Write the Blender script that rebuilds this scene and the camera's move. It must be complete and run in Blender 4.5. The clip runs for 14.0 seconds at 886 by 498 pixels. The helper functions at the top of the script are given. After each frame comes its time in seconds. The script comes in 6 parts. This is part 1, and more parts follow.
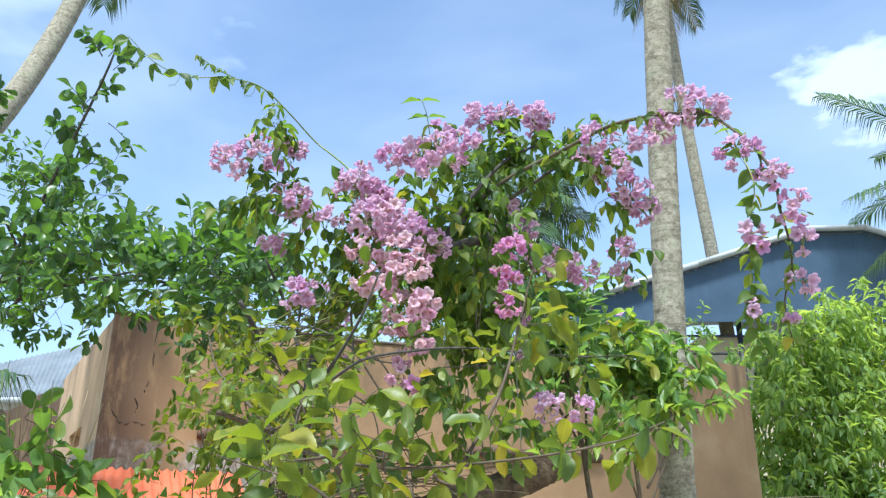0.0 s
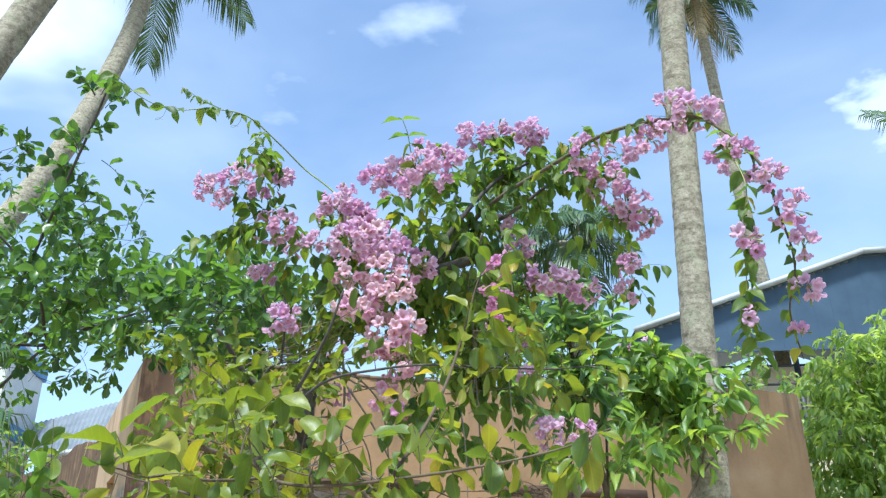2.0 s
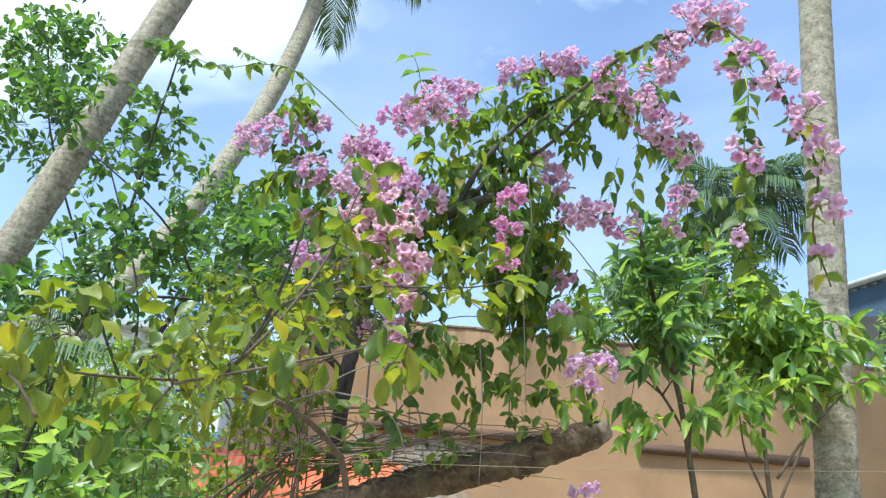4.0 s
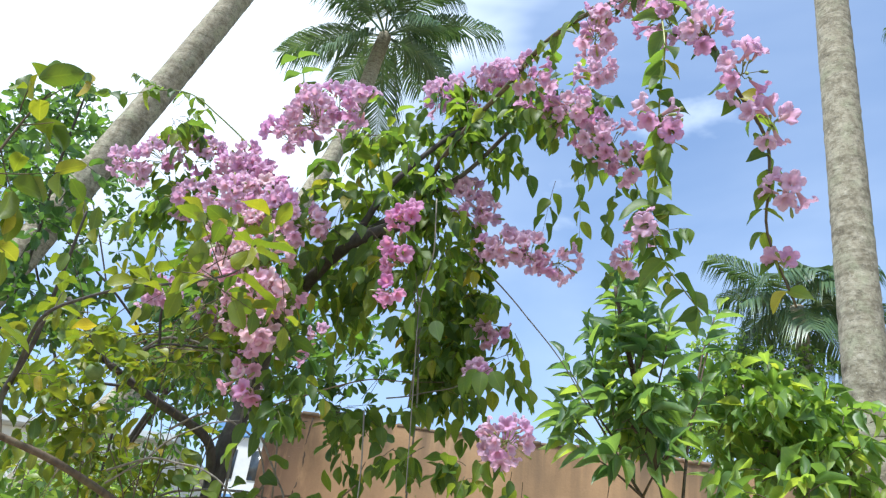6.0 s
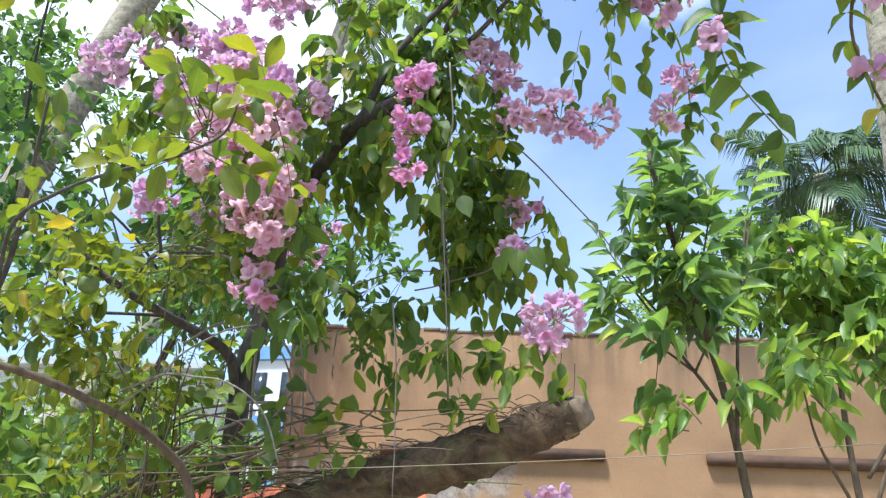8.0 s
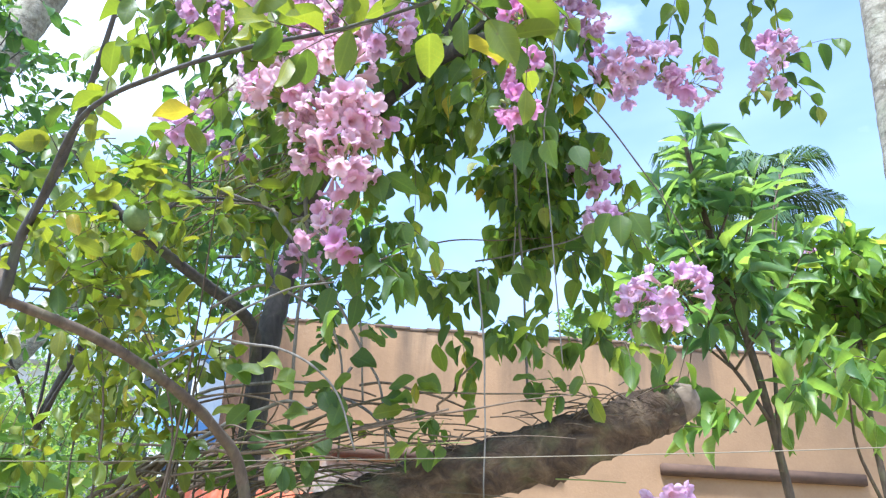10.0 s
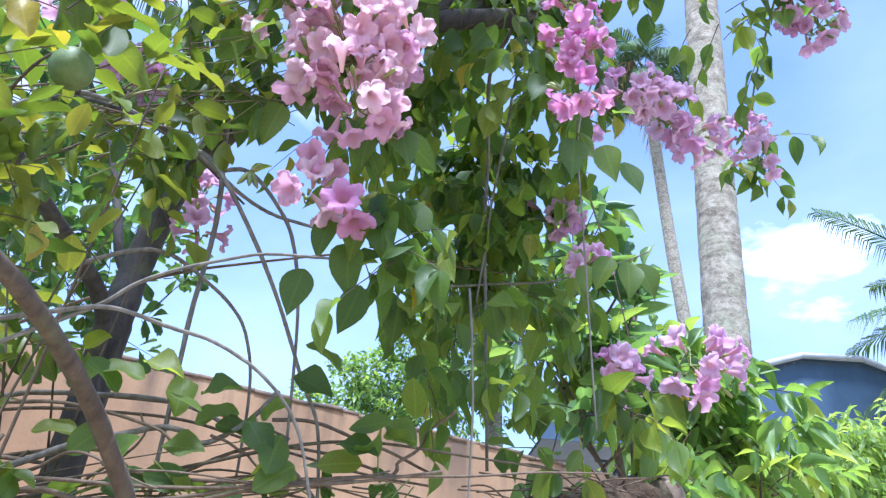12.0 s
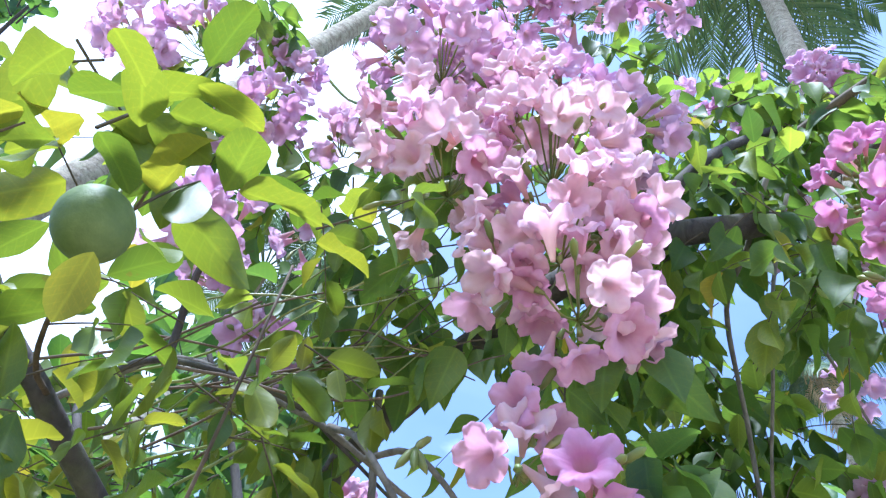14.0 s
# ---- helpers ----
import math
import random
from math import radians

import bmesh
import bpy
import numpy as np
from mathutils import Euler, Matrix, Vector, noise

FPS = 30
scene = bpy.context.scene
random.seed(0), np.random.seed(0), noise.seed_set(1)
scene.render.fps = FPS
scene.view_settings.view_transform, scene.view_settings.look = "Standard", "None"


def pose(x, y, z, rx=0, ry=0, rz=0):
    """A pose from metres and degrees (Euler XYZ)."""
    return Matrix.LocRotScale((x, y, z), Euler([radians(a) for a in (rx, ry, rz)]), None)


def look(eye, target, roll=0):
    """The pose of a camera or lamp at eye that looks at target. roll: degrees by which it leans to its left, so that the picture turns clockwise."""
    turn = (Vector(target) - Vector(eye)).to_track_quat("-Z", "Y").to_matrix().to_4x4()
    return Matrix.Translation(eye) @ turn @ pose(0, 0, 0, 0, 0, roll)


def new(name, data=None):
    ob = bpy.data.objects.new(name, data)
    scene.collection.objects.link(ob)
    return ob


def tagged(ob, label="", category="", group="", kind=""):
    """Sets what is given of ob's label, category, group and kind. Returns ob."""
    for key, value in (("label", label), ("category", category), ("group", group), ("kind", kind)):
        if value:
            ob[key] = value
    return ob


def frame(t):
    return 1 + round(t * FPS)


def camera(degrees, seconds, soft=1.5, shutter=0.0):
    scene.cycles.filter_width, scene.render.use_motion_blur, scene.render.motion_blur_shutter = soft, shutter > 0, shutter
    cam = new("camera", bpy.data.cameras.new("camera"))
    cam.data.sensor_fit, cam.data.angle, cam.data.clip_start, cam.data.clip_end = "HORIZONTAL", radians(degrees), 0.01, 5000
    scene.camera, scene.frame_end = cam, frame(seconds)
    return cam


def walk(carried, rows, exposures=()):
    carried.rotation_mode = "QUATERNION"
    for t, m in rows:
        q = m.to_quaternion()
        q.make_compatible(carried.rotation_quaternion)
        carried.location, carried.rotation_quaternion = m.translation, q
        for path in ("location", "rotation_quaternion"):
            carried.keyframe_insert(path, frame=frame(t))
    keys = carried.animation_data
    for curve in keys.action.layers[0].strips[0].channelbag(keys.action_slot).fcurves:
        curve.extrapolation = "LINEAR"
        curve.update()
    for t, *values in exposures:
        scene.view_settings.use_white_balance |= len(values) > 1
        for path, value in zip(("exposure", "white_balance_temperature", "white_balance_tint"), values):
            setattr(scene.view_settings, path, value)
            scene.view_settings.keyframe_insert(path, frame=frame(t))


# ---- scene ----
cam = camera(57.59, 14.0, 1.3)
PATH = [
    (0, (0.000, 0.000, 1.450), (0.000, 1.868, 2.164), 0.18),
    (0.5, (0.030, -0.002, 1.447), (-0.020, 1.864, 2.164), -0.17),
    (1, (0.115, -0.026, 1.434), (-0.049, 1.828, 2.165), 1.76),
    (1.5, (0.189, 0.025, 1.419), (0.074, 1.880, 2.157), -0.21),
    (2, (0.305, 0.152, 1.396), (0.173, 1.975, 2.208), -0.50),
    (2.5, (0.444, 0.304, 1.395), (0.280, 2.144, 2.163), -0.64),
    (3, (0.657, 0.356, 1.368), (0.177, 2.137, 2.141), 1.39),
    (3.2, (0.786, 0.343, 1.344), (0.248, 2.126, 2.071), 4.27),
    (5.3, (1.463, 0.980, 1.243), (0.646, 2.608, 2.069), 3.08),
    (5.5, (1.493, 1.150, 1.256), (0.675, 2.764, 2.109), 6.05),
    (6, (1.540, 1.427, 1.299), (0.761, 2.973, 2.300), 7.56),
    (6.5, (1.565, 1.589, 1.377), (0.892, 3.093, 2.510), 5.03),
    (7, (1.500, 1.616, 1.401), (0.802, 3.196, 2.409), 2.61),
    (7.5, (1.426, 1.660, 1.371), (0.606, 3.265, 2.239), 2.65),
    (7.7, (1.400, 1.678, 1.337), (0.562, 3.294, 2.165), 2.25),
    (9.8, (0.795, 1.839, 1.322), (0.185, 3.584, 2.085), 3.18),
    (10, (0.688, 1.854, 1.328), (0.097, 3.574, 2.161), 2.07),
    (10.5, (0.470, 1.966, 1.350), (0.019, 3.682, 2.272), 3.17),
    (11, (0.266, 2.075, 1.423), (-0.051, 3.774, 2.428), 3.68),
    (11.5, (0.085, 2.199, 1.414), (0.001, 3.821, 2.581), 3.68),
    (12, (-0.022, 2.334, 1.411), (0.073, 4.048, 2.438), 3.82),
    (12.5, (-0.061, 2.540, 1.468), (0.046, 4.147, 2.654), 5.86),
    (13, (-0.065, 2.627, 1.583), (-0.046, 4.129, 2.905), 7.90),
    (13.5, (-0.118, 2.743, 1.630), (-0.303, 4.082, 3.104), 10.12),
    (14, (-0.142, 2.846, 1.679), (-0.444, 4.022, 3.269), 10.34),
]
walk(cam, [(t, look(eye, target, roll)) for t, eye, target, roll in PATH], [(0, 0.97, 5800, 3), (3.2, 0.97, 5750, 3), (5.3, 1.1, 6000, 6), (6.0, 0.92, 6000, 6), (6.5, 0.55, 6000, 6), (7.0, 0.4, 6000, 7), (7.5, 1.0, 6000, 10), (7.7, 1.05, 5950, 10), (9.8, 1.57, 5400, 11), (11.0, 1.52, 5200, 12), (11.5, 1.34, 5150, 15), (12.0, 1.40, 5150, 18), (12.5, 1.44, 5150, 18), (13.0, 1.57, 5080, 18), (13.5, 1.58, 5050, 15), (14, 1.46, 5050, 13)])

WORLD = bpy.data.worlds.new("sky")
scene.world = WORLD
WORLD.use_nodes = True
SUN_ELEVATION, SUN_LEFT = 66.0, 168.0        # degrees above the horizon, degrees left of +y


def build_sky():
    nt = WORLD.node_tree
    nt.nodes.clear()
    n, l = nt.nodes.new, nt.links.new
    out, bg, sky = n("ShaderNodeOutputWorld"), n("ShaderNodeBackground"), n("ShaderNodeTexSky")
    sky.sky_type, sky.sun_disc = "NISHITA", False
    sky.sun_elevation, sky.sun_rotation = radians(SUN_ELEVATION), radians(-SUN_LEFT)
    sky.air_density, sky.dust_density, sky.ozone_density = 1.0, 0.6, 3.0
    bg.inputs["Strength"].default_value = 0.13
    co = n("ShaderNodeTexCoord")
    # thin veil and a few heaped clouds
    stretch = n("ShaderNodeMapping")
    stretch.inputs["Scale"].default_value = (1.0, 1.0, 2.2)
    l(co.outputs["Generated"], stretch.inputs["Vector"])
    veil = n("ShaderNodeTexNoise")
    veil.inputs["Scale"].default_value, veil.inputs["Detail"].default_value, veil.inputs["Roughness"].default_value = 1.7, 5, 0.5
    veil.inputs["Distortion"].default_value = 0.4
    l(stretch.outputs["Vector"], veil.inputs["Vector"])
    heap = n("ShaderNodeTexNoise")
    heap.inputs["Scale"].default_value, heap.inputs["Detail"].default_value = 4.2, 6
    l(stretch.outputs["Vector"], heap.inputs["Vector"])
    r1, r2 = n("ShaderNodeMapRange"), n("ShaderNodeMapRange")
    for r, lo, hi, top in ((r1, 0.15, 0.95, 0.38), (r2, 0.60, 0.82, 0.6)):
        r.inputs["From Min"].default_value, r.inputs["From Max"].default_value, r.inputs["To Max"].default_value = lo, hi, top
        r.interpolation_type = "SMOOTHSTEP"
    l(veil.outputs["Fac"], r1.inputs["Value"])
    l(heap.outputs["Fac"], r2.inputs["Value"])
    # a broad bright bank of cloud
    e, a = radians(50.0), radians(64.0)
    dot = n("ShaderNodeVectorMath")
    dot.operation = "DOT_PRODUCT"
    dot.inputs[1].default_value = (-math.sin(a) * math.cos(e), math.cos(a) * math.cos(e), math.sin(e))
    l(co.outputs["Generated"], dot.inputs[0])
    ragged = n("ShaderNodeMath")
    ragged.operation = "MULTIPLY_ADD"
    ragged.inputs[1].default_value, ragged.inputs[2].default_value = 0.34, -0.17
    l(veil.outputs["Fac"], ragged.inputs[0])
    both = n("ShaderNodeMath")
    l(dot.outputs["Value"], both.inputs[0])
    l(ragged.outputs["Value"], both.inputs[1])
    near = n("ShaderNodeMapRange")
    near.inputs["From Min"].default_value, near.inputs["From Max"].default_value, near.inputs["To Max"].default_value = 0.85, 0.965, 1.0
    near.interpolation_type = "SMOOTHSTEP"
    l(both.outputs["Value"], near.inputs["Value"])
    # a small white cloud low over the shed
    e, a = radians(29.8), radians(-31.5)
    dot2 = n("ShaderNodeVectorMath")
    dot2.operation = "DOT_PRODUCT"
    dot2.inputs[1].default_value = (-math.sin(a) * math.cos(e), math.cos(a) * math.cos(e), math.sin(e))
    l(co.outputs["Generated"], dot2.inputs[0])
    puffs = n("ShaderNodeTexNoise")
    puffs.inputs["Scale"].default_value, puffs.inputs["Detail"].default_value = 9.0, 6
    l(stretch.outputs["Vector"], puffs.inputs["Vector"])
    ragged2 = n("ShaderNodeMath")
    ragged2.operation = "MULTIPLY_ADD"
    ragged2.inputs[1].default_value, ragged2.inputs[2].default_value = 0.018, -0.009
    l(puffs.outputs["Fac"], ragged2.inputs[0])
    both2 = n("ShaderNodeMath")
    l(dot2.outputs["Value"], both2.inputs[0])
    l(ragged2.outputs["Value"], both2.inputs[1])
    low = n("ShaderNodeMapRange")
    low.inputs["From Min"].default_value, low.inputs["From Max"].default_value, low.inputs["To Max"].default_value = 0.9965, 0.9998, 0.65
    low.interpolation_type = "SMOOTHSTEP"
    l(both2.outputs["Value"], low.inputs["Value"])
    m3 = n("ShaderNodeMath")
    m3.operation = "MAXIMUM"
    l(near.outputs["Result"], m3.inputs[0])
    l(low.outputs["Result"], m3.inputs[1])
    m1, m2 = n("ShaderNodeMath"), n("ShaderNodeMath")
    m1.operation, m2.operation = "MAXIMUM", "MAXIMUM"
    l(r1.outputs["Result"], m1.inputs[0])
    l(r2.outputs["Result"], m1.inputs[1])
    l(m1.outputs["Value"], m2.inputs[0])
    l(m3.outputs["Value"], m2.inputs[1])
    mix = n("ShaderNodeMix")
    mix.data_type = "RGBA"
    mix.inputs["B"].default_value = (5.6, 6.0, 6.6, 1)
    l(m2.outputs["Value"], mix.inputs["Factor"])
    l(sky.outputs["Color"], mix.inputs["A"])
    l(mix.outputs["Result"], bg.inputs["Color"])
    l(bg.outputs["Background"], out.inputs["Surface"])


build_sky()
lamp = bpy.data.lights.new("sun", "SUN")
lamp.energy, lamp.angle, lamp.color = 4.2, radians(9.0), (1.0, 0.97, 0.92)
sun = new("sun", lamp)
sun.matrix_world = pose(0, 0, 30, 90 - SUN_ELEVATION, 0, 180 + SUN_LEFT)

# ---- materials ----


def material(name):
    m = bpy.data.materials.new(name)
    m.use_nodes = True
    nt = m.node_tree
    return m, nt, nt.nodes["Principled BSDF"], nt.nodes["Material Output"]


def ramp(nt, stops, fac):
    r = nt.nodes.new("ShaderNodeValToRGB")
    while len(r.color_ramp.elements) < len(stops):
        r.color_ramp.elements.new(0.5)
    for e, (p, c) in zip(r.color_ramp.elements, stops):
        e.position, e.color = p, (*c, 1)
    nt.links.new(fac, r.inputs["Fac"])
    return r.outputs["Color"]


def texture(nt, scale, detail=4.0, rough=0.55, stretch=(1, 1, 1), space="Object", distort=0.0):
    co, mp, tx = nt.nodes.new("ShaderNodeTexCoord"), nt.nodes.new("ShaderNodeMapping"), nt.nodes.new("ShaderNodeTexNoise")
    mp.inputs["Scale"].default_value = stretch
    tx.inputs["Scale"].default_value, tx.inputs["Detail"].default_value = scale, detail
    tx.inputs["Roughness"].default_value, tx.inputs["Distortion"].default_value = rough, distort
    nt.links.new(co.outputs[space], mp.inputs["Vector"])
    nt.links.new(mp.outputs["Vector"], tx.inputs["Vector"])
    return tx.outputs["Fac"]


def blend(nt, fac, a, b, how="MIX"):
    m = nt.nodes.new("ShaderNodeMix")
    m.data_type, m.blend_type = "RGBA", how
    for key, v in (("Factor", fac), ("A", a), ("B", b)):
        if isinstance(v, (int, float)):
            m.inputs[key].default_value = v
        elif isinstance(v, tuple):
            m.inputs[key].default_value = (*v, 1)
        else:
            nt.links.new(v, m.inputs[key])
    return m.outputs["Result"]


def span(nt, fac, lo, hi, a=0.0, b=1.0):
    r = nt.nodes.new("ShaderNodeMapRange")
    for k, v in (("From Min", lo), ("From Max", hi), ("To Min", a), ("To Max", b)):
        r.inputs[k].default_value = v
    nt.links.new(fac, r.inputs["Value"])
    return r.outputs["Result"]


def calc(nt, op, a, b):
    m = nt.nodes.new("ShaderNodeMath")
    m.operation = op
    for i, v in enumerate((a, b)):
        if isinstance(v, (int, float)):
            m.inputs[i].default_value = v
        else:
            nt.links.new(v, m.inputs[i])
    return m.outputs["Value"]


def bumped(nt, bsdf, height, strength=0.4, distance=0.01):
    b = nt.nodes.new("ShaderNodeBump")
    b.inputs["Strength"].default_value, b.inputs["Distance"].default_value = strength, distance
    nt.links.new(height, b.inputs["Height"])
    nt.links.new(b.outputs["Normal"], bsdf.inputs["Normal"])


def chance(nt):
    """A number of its own for each leaf, single or joined."""
    ob, geo = nt.nodes.new("ShaderNodeObjectInfo"), nt.nodes.new("ShaderNodeNewGeometry")
    return calc(nt, "FRACT", calc(nt, "ADD", ob.outputs["Random"], geo.outputs["Random Per Island"]), 0.0)


def thin(nt, bsdf, out, colour, glow, share):
    """Lets light through a leaf or a petal."""
    tr, mx = nt.nodes.new("ShaderNodeBsdfTranslucent"), nt.nodes.new("ShaderNodeMixShader")
    nt.links.new(blend(nt, 1.0, colour, glow, "MULTIPLY"), tr.inputs["Color"])
    mx.inputs["Fac"].default_value = share
    nt.links.new(bsdf.outputs["BSDF"], mx.inputs[1])
    nt.links.new(tr.outputs["BSDF"], mx.inputs[2])
    nt.links.new(mx.outputs["Shader"], out.inputs["Surface"])


def leaf_material(name, stops, glow=(2.15, 2.0, 0.9), share=0.42, rough=0.42, veins=0.35):
    m, nt, bsdf, out = material(name)
    c = ramp(nt, stops, chance(nt))
    spots = texture(nt, 38.0, 3)
    c = blend(nt, span(nt, spots, 0.35, 0.75, 0.0, 0.35), c, blend(nt, 1.0, c, (1.25, 1.15, 0.8), "MULTIPLY"))
    c = blend(nt, span(nt, texture(nt, 11.0, 4), 0.5, 0.72, 0.0, 0.5), c, blend(nt, 1.0, c, (1.5, 1.2, 0.8), "MULTIPLY"))
    c = blend(nt, span(nt, texture(nt, 75.0, 3), 0.66, 0.72, 0.0, 0.55), c, (0.11, 0.085, 0.03))
    uv, sep = nt.nodes.new("ShaderNodeUVMap"), nt.nodes.new("ShaderNodeSeparateXYZ")
    uv.uv_map = "leaf"
    nt.links.new(uv.outputs["UV"], sep.inputs["Vector"])
    across = calc(nt, "ABSOLUTE", calc(nt, "SUBTRACT", sep.outputs["X"], 0.5), 0.0)
    rib = span(nt, across, 0.0, 0.05, veins, 0.0)
    side = calc(nt, "SINE", calc(nt, "MULTIPLY", calc(nt, "SUBTRACT", sep.outputs["Y"], calc(nt, "MULTIPLY", across, 0.5)), 48.0), 0.0)
    side = span(nt, side, 0.80, 1.0, 0.0, veins * 0.32)
    c = blend(nt, calc(nt, "MAXIMUM", rib, side), c, blend(nt, 1.0, c, (1.9, 1.8, 1.5), "MULTIPLY"))
    nt.links.new(c, bsdf.inputs["Base Color"])
    bsdf.inputs["Roughness"].default_value = rough
    bsdf.inputs["Specular IOR Level"].default_value = 0.42
    bumped(nt, bsdf, calc(nt, "ADD", side, calc(nt, "MULTIPLY", spots, 0.6)), 0.16, 0.003)
    thin(nt, bsdf, out, c, glow, share)
    return m


def petal_material(name, throat, mid, rim):
    m, nt, bsdf, out = material(name)
    uv, sep = nt.nodes.new("ShaderNodeUVMap"), nt.nodes.new("ShaderNodeSeparateXYZ")
    uv.uv_map = "leaf"
    nt.links.new(uv.outputs["UV"], sep.inputs["Vector"])
    c = ramp(nt, [(0.0, throat), (0.45, mid), (0.75, rim), (1.0, tuple(min(1, 1.08 * v) for v in rim))], sep.outputs["Y"])
    own = chance(nt)
    c = blend(nt, span(nt, own, 0, 0.7, 0.6, 0.0), c, blend(nt, 1.0, c, (1.10, 1.28, 1.12), "MULTIPLY"))
    c = blend(nt, span(nt, own, 0.70, 1.0, 0.0, 0.6), c, blend(nt, 1.0, c, (0.93, 0.66, 0.96), "MULTIPLY"))
    c = blend(nt, span(nt, texture(nt, 130.0, 3, stretch=(1, 1, 0.35)), 0.4, 0.7, 0.0, 0.35), c, blend(nt, 1.0, c, (0.90, 0.75, 0.92), "MULTIPLY"))
    nt.links.new(c, bsdf.inputs["Base Color"])
    bsdf.inputs["Roughness"].default_value = 0.6
    bsdf.inputs["Specular IOR Level"].default_value = 0.15
    bumped(nt, bsdf, texture(nt, 160.0, 2), 0.3, 0.003)
    thin(nt, bsdf, out, c, (1.15, 1.05, 1.1), 0.45)
    return m


def bark_material(name, stops, scale, stretch, rough=0.9, bump=0.7, depth=0.01, moss=0.0):
    m, nt, bsdf, out = material(name)
    f = texture(nt, scale, 7, 0.65, stretch, distort=0.6)
    c = ramp(nt, stops, f)
    c = blend(nt, span(nt, texture(nt, scale * 0.22, 3), 0.4, 0.7, 0.0, 0.5), c, blend(nt, 1.0, c, (0.72, 0.74, 0.70), "MULTIPLY"))
    if moss:
        c = blend(nt, span(nt, texture(nt, scale * 0.5, 5), 0.52, 0.68, 0.0, moss), c, (0.16, 0.19, 0.07))
    nt.links.new(c, bsdf.inputs["Base Color"])
    bsdf.inputs["Roughness"].default_value = rough
    bumped(nt, bsdf, f, bump, depth)
    return m


VINE_LEAF = leaf_material("vine_leaf", [(0.0, (0.050, 0.098, 0.030)), (0.45, (0.084, 0.148, 0.037)), (0.85, (0.122, 0.186, 0.036)), (0.98, (0.165, 0.215, 0.038)), (0.997, (0.28, 0.25, 0.04))], share=0.57, rough=0.5)
LIME_LEAF = leaf_material("lime_leaf", [(0.0, (0.062, 0.109, 0.021)), (0.4, (0.110, 0.160, 0.023)), (0.85, (0.160, 0.196, 0.026)), (0.985, (0.20, 0.21, 0.028)), (0.998, (0.34, 0.28, 0.04))], glow=(1.7, 1.62, 0.64), share=0.45)
DARK_LEAF = leaf_material("glossy_dark_leaf", [(0.0, (0.036, 0.082, 0.036)), (0.5, (0.060, 0.122, 0.045)), (1.0, (0.08, 0.17, 0.03))], share=0.45, rough=0.35)
MANGO_LEAF = leaf_material("young_tree_leaf", [(0.0, (0.056, 0.118, 0.058)), (0.5, (0.096, 0.178, 0.076)), (0.9, (0.140, 0.232, 0.072)), (1.0, (0.22, 0.30, 0.065))], share=0.5)
BROAD_LEAF = leaf_material("broad_young_leaf", [(0.0, (0.080, 0.155, 0.050)), (0.5, (0.125, 0.220, 0.060)), (0.88, (0.175, 0.27, 0.068)), (1.0, (0.26, 0.33, 0.07))], share=0.5)
DROOP_LEAF = leaf_material("pale_drooping_leaf", [(0.0, (0.135, 0.215, 0.075)), (0.5, (0.205, 0.315, 0.095)), (1.0, (0.31, 0.40, 0.13))], share=0.55, veins=0.0)
BUSH_LEAF = leaf_material("bush_leaf", [(0.0, (0.070, 0.145, 0.055)), (0.5, (0.125, 0.225, 0.070)), (1.0, (0.25, 0.35, 0.11))], share=0.45, veins=0.0)
PALM_LEAF = leaf_material("palm_leaflet", [(0.0, (0.040, 0.085, 0.045)), (0.6, (0.07, 0.13, 0.06)), (1.0, (0.10, 0.15, 0.07))], share=0.2, rough=0.4, veins=0.0)
DRY_FROND = leaf_material("dry_palm_leaflet", [(0.0, (0.26, 0.20, 0.11)), (1.0, (0.40, 0.32, 0.19))], glow=(1.2, 1.1, 0.8), share=0.2, rough=0.8, veins=0.0)
PETAL_PALE = petal_material("pale_pink_petal", (0.66, 0.46, 0.39), (0.645, 0.42, 0.475), (0.70, 0.495, 0.555))
PETAL_PINK = petal_material("pink_petal", (0.61, 0.41, 0.37), (0.535, 0.315, 0.445), (0.59, 0.40, 0.54))
PETAL_MAGENTA = petal_material("magenta_petal", (0.62, 0.45, 0.30), (0.54, 0.20, 0.38), (0.58, 0.29, 0.47))
CALYX = leaf_material("green_stalk", [(0.0, (0.14, 0.20, 0.05)), (1.0, (0.26, 0.28, 0.09))], share=0.15, veins=0.0)
TWIG = bark_material("brown_twig", [(0.3, (0.055, 0.042, 0.026)), (0.6, (0.12, 0.095, 0.055)), (0.8, (0.20, 0.165, 0.10))], 60, (1, 1, 0.3), depth=0.003)
DRY_VINE = bark_material("dry_vine_stem", [(0.3, (0.085, 0.060, 0.038)), (0.6, (0.18, 0.13, 0.085)), (0.8, (0.30, 0.24, 0.16))], 50, (1, 1, 0.3), depth=0.003)
GREY_STEM = bark_material("pale_grey_stem", [(0.3, (0.10, 0.088, 0.072)), (0.6, (0.22, 0.20, 0.165)), (0.85, (0.36, 0.33, 0.28))], 55, (1, 1, 0.3), depth=0.003)
GREY_LIMB = bark_material("dark_grey_bark", [(0.3, (0.030, 0.026, 0.024)), (0.6, (0.075, 0.065, 0.058)), (0.85, (0.17, 0.15, 0.13))], 34, (1, 1, 0.35), depth=0.008, moss=0.25)
BROWN_LIMB = bark_material("brown_lime_bark", [(0.3, (0.050, 0.033, 0.022)), (0.6, (0.11, 0.078, 0.050)), (0.85, (0.21, 0.165, 0.115))], 40, (1, 1, 0.35), depth=0.005, moss=0.2)
